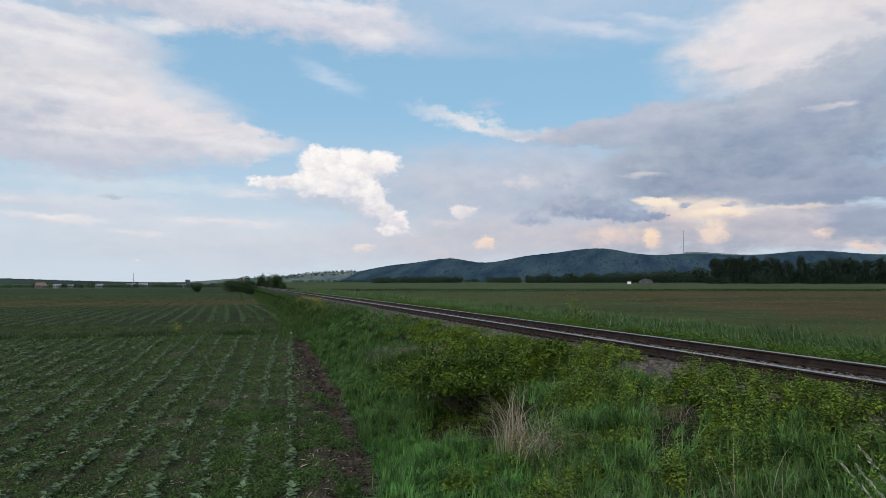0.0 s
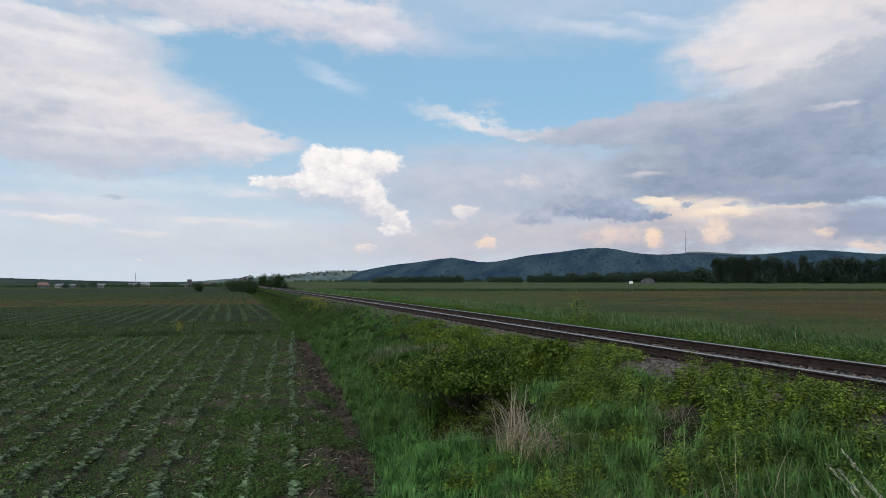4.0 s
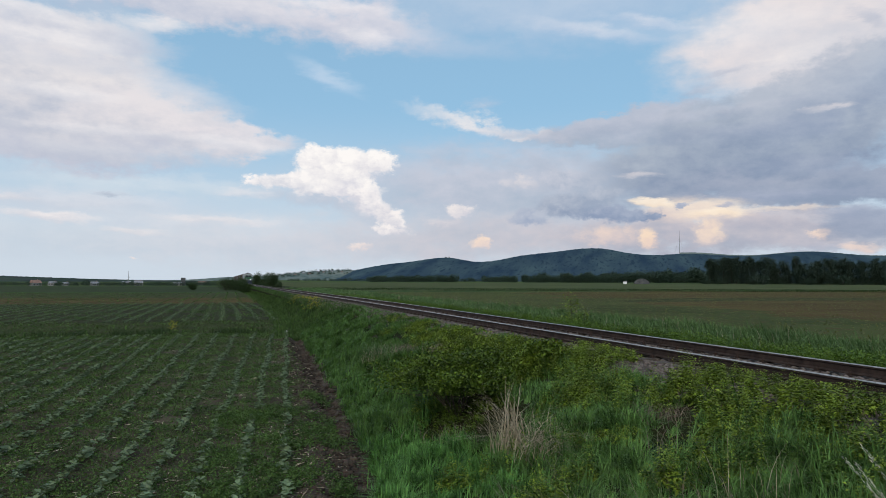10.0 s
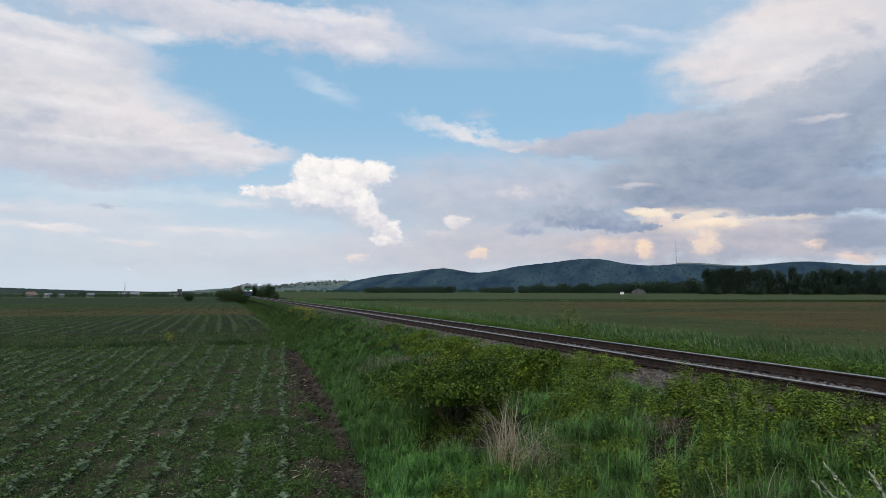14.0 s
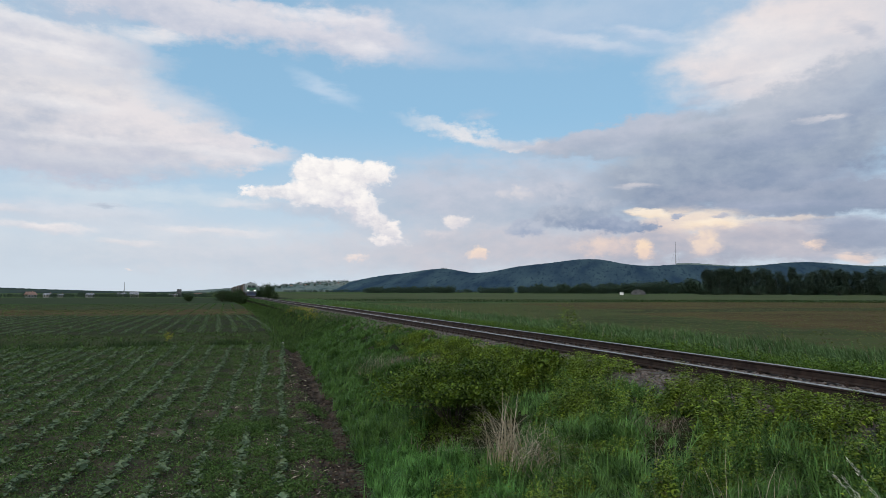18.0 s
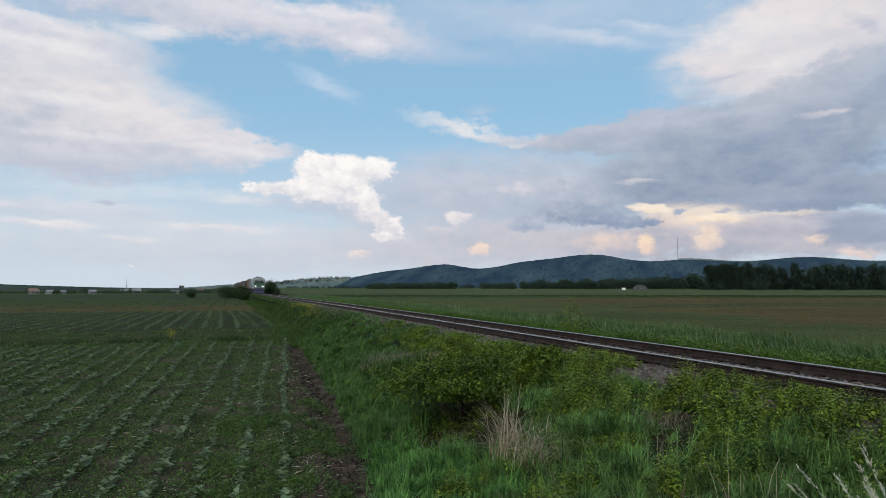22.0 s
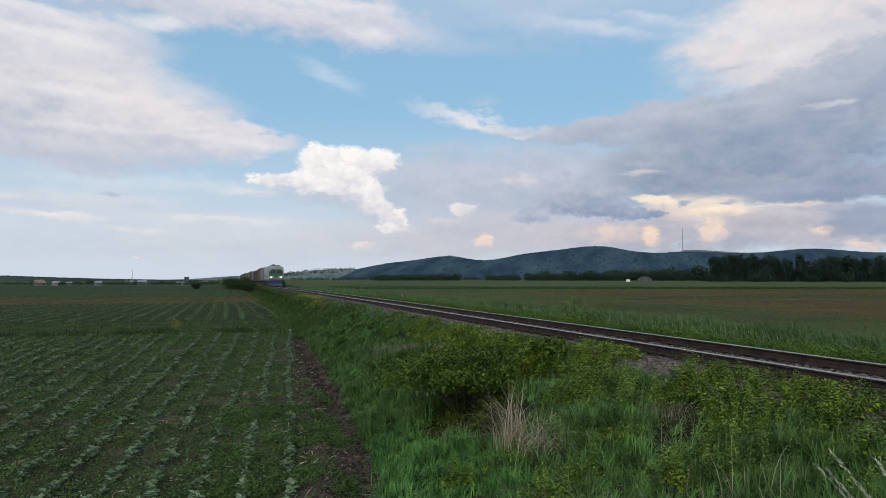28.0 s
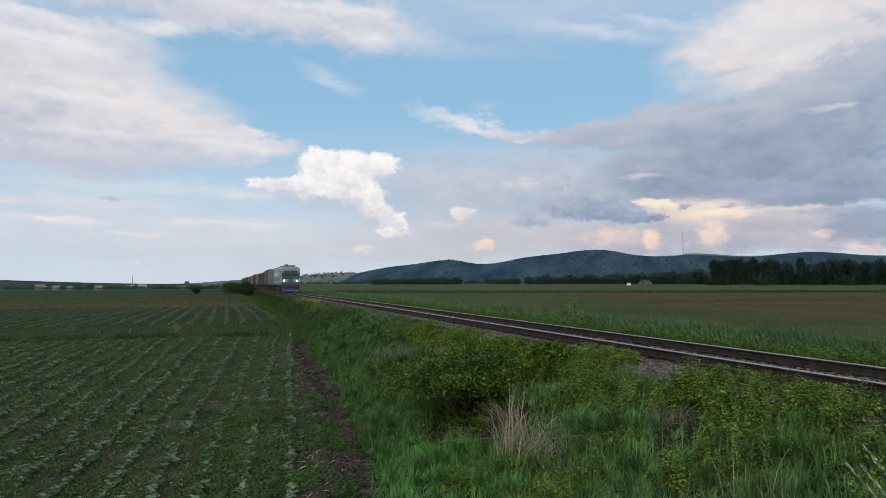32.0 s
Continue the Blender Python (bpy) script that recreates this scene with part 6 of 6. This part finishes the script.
    loft(bm, [[(-0.5, 0.13, 1.72), (0.5, 0.13, 1.72), (0.34, 0.16, 2.06), (-0.34, 0.16, 2.06)], [(-0.5, 0.3, 1.72), (0.5, 0.3, 1.72), (0.34, 0.3, 2.06), (-0.34, 0.3, 2.06)]])
    part("front_badge", bm, M_GREENP, top, "raised green panel between the headlights")
    bm = bmesh.new()
    block(bm, -0.95, 0.95, 2.2, 6.4, 3.93, 4.22, 0.1)
    block(bm, -0.8, 0.8, 7.4, 10.5, 3.93, 4.28, 0.1)
    block(bm, -1.0, 1.0, 11.2, 14.6, 3.93, 4.15, 0.1)
    part("roof_hatches", bm, M_ROOF, top)
    bm = bmesh.new()
    tube(bm, (0, 8.2, 4.2), (0, 8.2, 4.5), 0.3, 0.26, 12)
    part("exhaust", bm, M_FRAME, top)
    bm = bmesh.new()
    for s in (-0.4, 0.4):
        tube(bm, (s, 0.9, 4.08), (s, 1.5, 4.08), 0.09, 0.05, 8)
    part("horn", bm, M_FRAME, top)
    bm = bmesh.new()
    block(bm, -1.2, 1.2, 6.4, 10.6, 0.35, 1.1, 0.1)
    part("fuel_tank", bm, M_FRAME, top)
    for y in (3.6, 13.4):
        bogie(top, y, (-1.8, 0, 1.8), 0.55, 5.2, True)
    return top


def build_wagon(mat, label, high, spin):
    top = thing("freight_wagon", pose(TRACK_X, 0, RAIL_TOP), label, "wagon", "goods train")
    bm = bmesh.new()
    loft(bm, [[(-1.38, y, 1.25), (1.38, y, 1.25), (1.42, y, high - 0.25), (1.1, y, high), (-1.1, y, high), (-1.42, y, high - 0.25)] for y in (0.6, 13.4)])
    part("body", bm, mat, top)
    bm = bmesh.new()
    block(bm, -1.3, 1.3, 0.3, 13.7, 0.95, 1.25, 0.04)
    part("underframe", bm, M_FRAME, top)
    for s in (-1, 1):
        for k in range(9):
            bm = bmesh.new()
            y = 0.75 + k * 1.56
            block(bm, s * 1.44 - 0.05, s * 1.44 + 0.05, y - 0.06, y + 0.06, 1.25, high - 0.25, 0.01)
            part("rib", bm, mat, top)
        bm = bmesh.new()
        block(bm, s * 1.46 - 0.02, s * 1.46 + 0.02, 6.0, 8.0, 1.4, high - 0.5, 0.01)
        part("door", bm, mat, top)
    for y in (0.2, 13.8):
        for s in (-1, 1):
            bm = bmesh.new()
            tube(bm, (s * 0.88, y - 0.3, 1.05), (s * 0.88, y + 0.3, 1.05), 0.12, 0.12, 10)
            part("buffer", bm, M_FRAME, top)
    bm = bmesh.new()
    for k in range(4):
        block(bm, 0.75, 1.25, 0.5, 0.56, 1.5 + 0.5 * k, 1.54 + 0.5 * k, 0.005)
    part("ladder", bm, M_FRAME, top)
    for y in (2.3, 11.7):
        bogie(top, y, (-0.9, 0.9), 0.5, 2.6, spin)
    return top


PACE, FRONT = 7.45, 102.3  # metres a second; where the front stands at 32 s
loco = build_loco()
loco.scale = (0.95, 1, 0.96)
TRAIN = [(loco, 0.0)]
models = [build_wagon(M_WGREY, "tall grey covered wagon behind the locomotive", 3.95, True), build_wagon(M_WORANGE, "tall weathered brown covered wagon with ribbed sides", 4.1, True), build_wagon(M_WBROWN, "dull grey-brown covered wagon with ribbed sides", 3.85, True)]
for i, k in enumerate((0, 1, 2, 2, 0, 2, 1, 0, 2, 0, 2, 2, 1, 2, 0, 2, 2, 0)):
    w = models[k] if i < 3 else copy_thing(models[k], pose(TRACK_X, 0, RAIL_TOP))
    TRAIN.append((w, 17.6 + 14.5 * i))

# ---- grasses that sway before the camera ----
GUST = [(0, .3), (0.5, .1), (1, .05), (1.2, .4), (1.4, .7), (1.6, .92), (1.8, .85), (2.2, .75), (2.6, .55), (3, .5), (3.4, .3), (4.4, .5), (5.2, .3), (5.6, .75), (6, .03), (6.4, .05), (6.8, .5), (7, .9), (7.2, 1), (7.6, .42), (8, .35), (8.4, .05)]
GUST += [(8.8, .2), (9.2, .36), (9.6, .28), (10, .2), (10.5, .3), (11, .05), (11.4, .5), (11.8, .05), (12.2, .08), (12.6, .45), (13, .25), (13.5, .05), (14, .5), (14.4, .05), (15.4, .45), (16.2, .2), (17, .65), (17.5, .7), (18, .3), (18.5, .2), (19, .3)]
GUST += [(19.6, .1), (20, .35), (20.4, .5), (20.7, .33), (21, .3), (21.4, .6), (21.8, .75), (22.2, .7), (22.6, .5), (23, .6), (23.5, .5), (24, .4), (24.5, .08), (25, .3), (26, .55), (27, .2), (28, .5), (28.7, .3), (29.4, .2), (30, .3)]
GUST += [(30.6, .4), (31.2, .5), (31.4, .78), (31.6, .7), (31.8, .35), (32, .25)]
STALKS = []


def build_stalk(across, ahead, high, rest, swing, droop):
    """A reed grass with a feathery head, rooted on the ground; it leans to its rest angle and swings in the wind."""
    foot, high = RIGHT * across + AHEAD * ahead, high + 0.27
    z = float(land(foot.x, foot.y)) - 0.03
    n = 14
    s = np.linspace(0, 1, n)
    bend = -droop * high * s ** 3
    line = np.stack([bend, np.zeros(n), high * s], 1)
    bm = bmesh.new()
    for a, b, k in zip(line[:10], line[1:11], s):
        tube(bm, a, b, 0.0028 - 0.0012 * k, 0.0027 - 0.0012 * k, 5)
    top = thing("reed_grass", pose(foot.x, foot.y, z, rz=-FACING), "pale feathery reed grass bending in the wind", "grass stalk", "swaying grasses")
    part("stem", bm, M_STRAW, top)
    m = 380
    k = 0.76 + 0.24 * rng.random(m)
    C = np.stack([np.interp(k, s, line[:, 0]), rng.normal(0, 0.004, m), np.interp(k, s, line[:, 2])], 1) + rng.normal(0, 1, (m, 3)) * 0.003 * (1.15 - (k[:, None] - 0.7) * 2.5).clip(0.25)
    D = np.stack([-droop * 3 * k ** 2, np.zeros(m), np.ones(m)], 1) + rng.normal(0, 0.25, (m, 3))
    link("panicle", sheet("panicle", *leaves(C, D, rng.uniform(0.007, 0.016, m), rng.uniform(0.0013, 0.0024, m))), M_PANICLE, top)
    m = 3
    v, f = blades(np.stack([np.zeros(m), np.zeros(m), np.array([0.2, 0.5, 0.8]) * high * 0.7], 1), np.array([0.4, 0.4, 0.3]), np.full(m, 0.007), np.full(m, 0.7), np.array([0.4, 3.0, 2.2]), 4)
    link("leaf", sheet("leaf", v, f), M_GRASS, top)
    STALKS.append((top, Matrix.Translation((foot.x, foot.y, z)) @ pose(0, 0, 0, 0, 0, -FACING), rest, swing, rng.uniform(-0.05, 0.05)))


for a, d, h, r, w, b in ((1.15, 1.30, 1.6, 6.5, -8, 0.2), (1.11, 1.25, 1.56, 7.5, -8.5, 0.24), (1.18, 1.34, 1.56, 7, -8, 0.2), (1.12, 1.36, 1.63, 8, -8, 0.18), (1.2, 1.28, 1.52, 6.5, -8.5, 0.18),
                         (1.28, 1.30, 1.54, 9, -6.5, 0.34), (1.24, 1.27, 1.5, 10, -6.5, 0.36), (1.26, 1.33, 1.54, 9, -6.5, 0.4), (1.2, 1.3, 1.52, 10, -6.5, 0.38), (1.22, 1.35, 1.56, 10, -7, 0.36)):
    build_stalk(a, d, h, r, w, b)


def motions():
    # the train rolls towards the camera at an even pace
    for ob, behind in TRAIN:
        walk(ob, [(t, pose(TRACK_X, FRONT + behind + PACE * (32 - t), RAIL_TOP - float(fall(FRONT + behind + PACE * (32 - t))))) for t in (0, 8, 16, 24, 32)])
    for ob, y, r in WHEELS:
        walk(ob, [(0.1 * i, pose(0, y, r, rx=math.degrees(-PACE / r * 0.1 * i) % 360)) for i in range(321)])
    for ob, foot, rest, swing, late in STALKS:
        rows = []
        for t, g in GUST:
            rows.append((t, foot @ pose(0, 0, 0, 0, rest + swing * max(0, g + late * (0 < t < 32)))))
        walk(ob, rows)


motions()
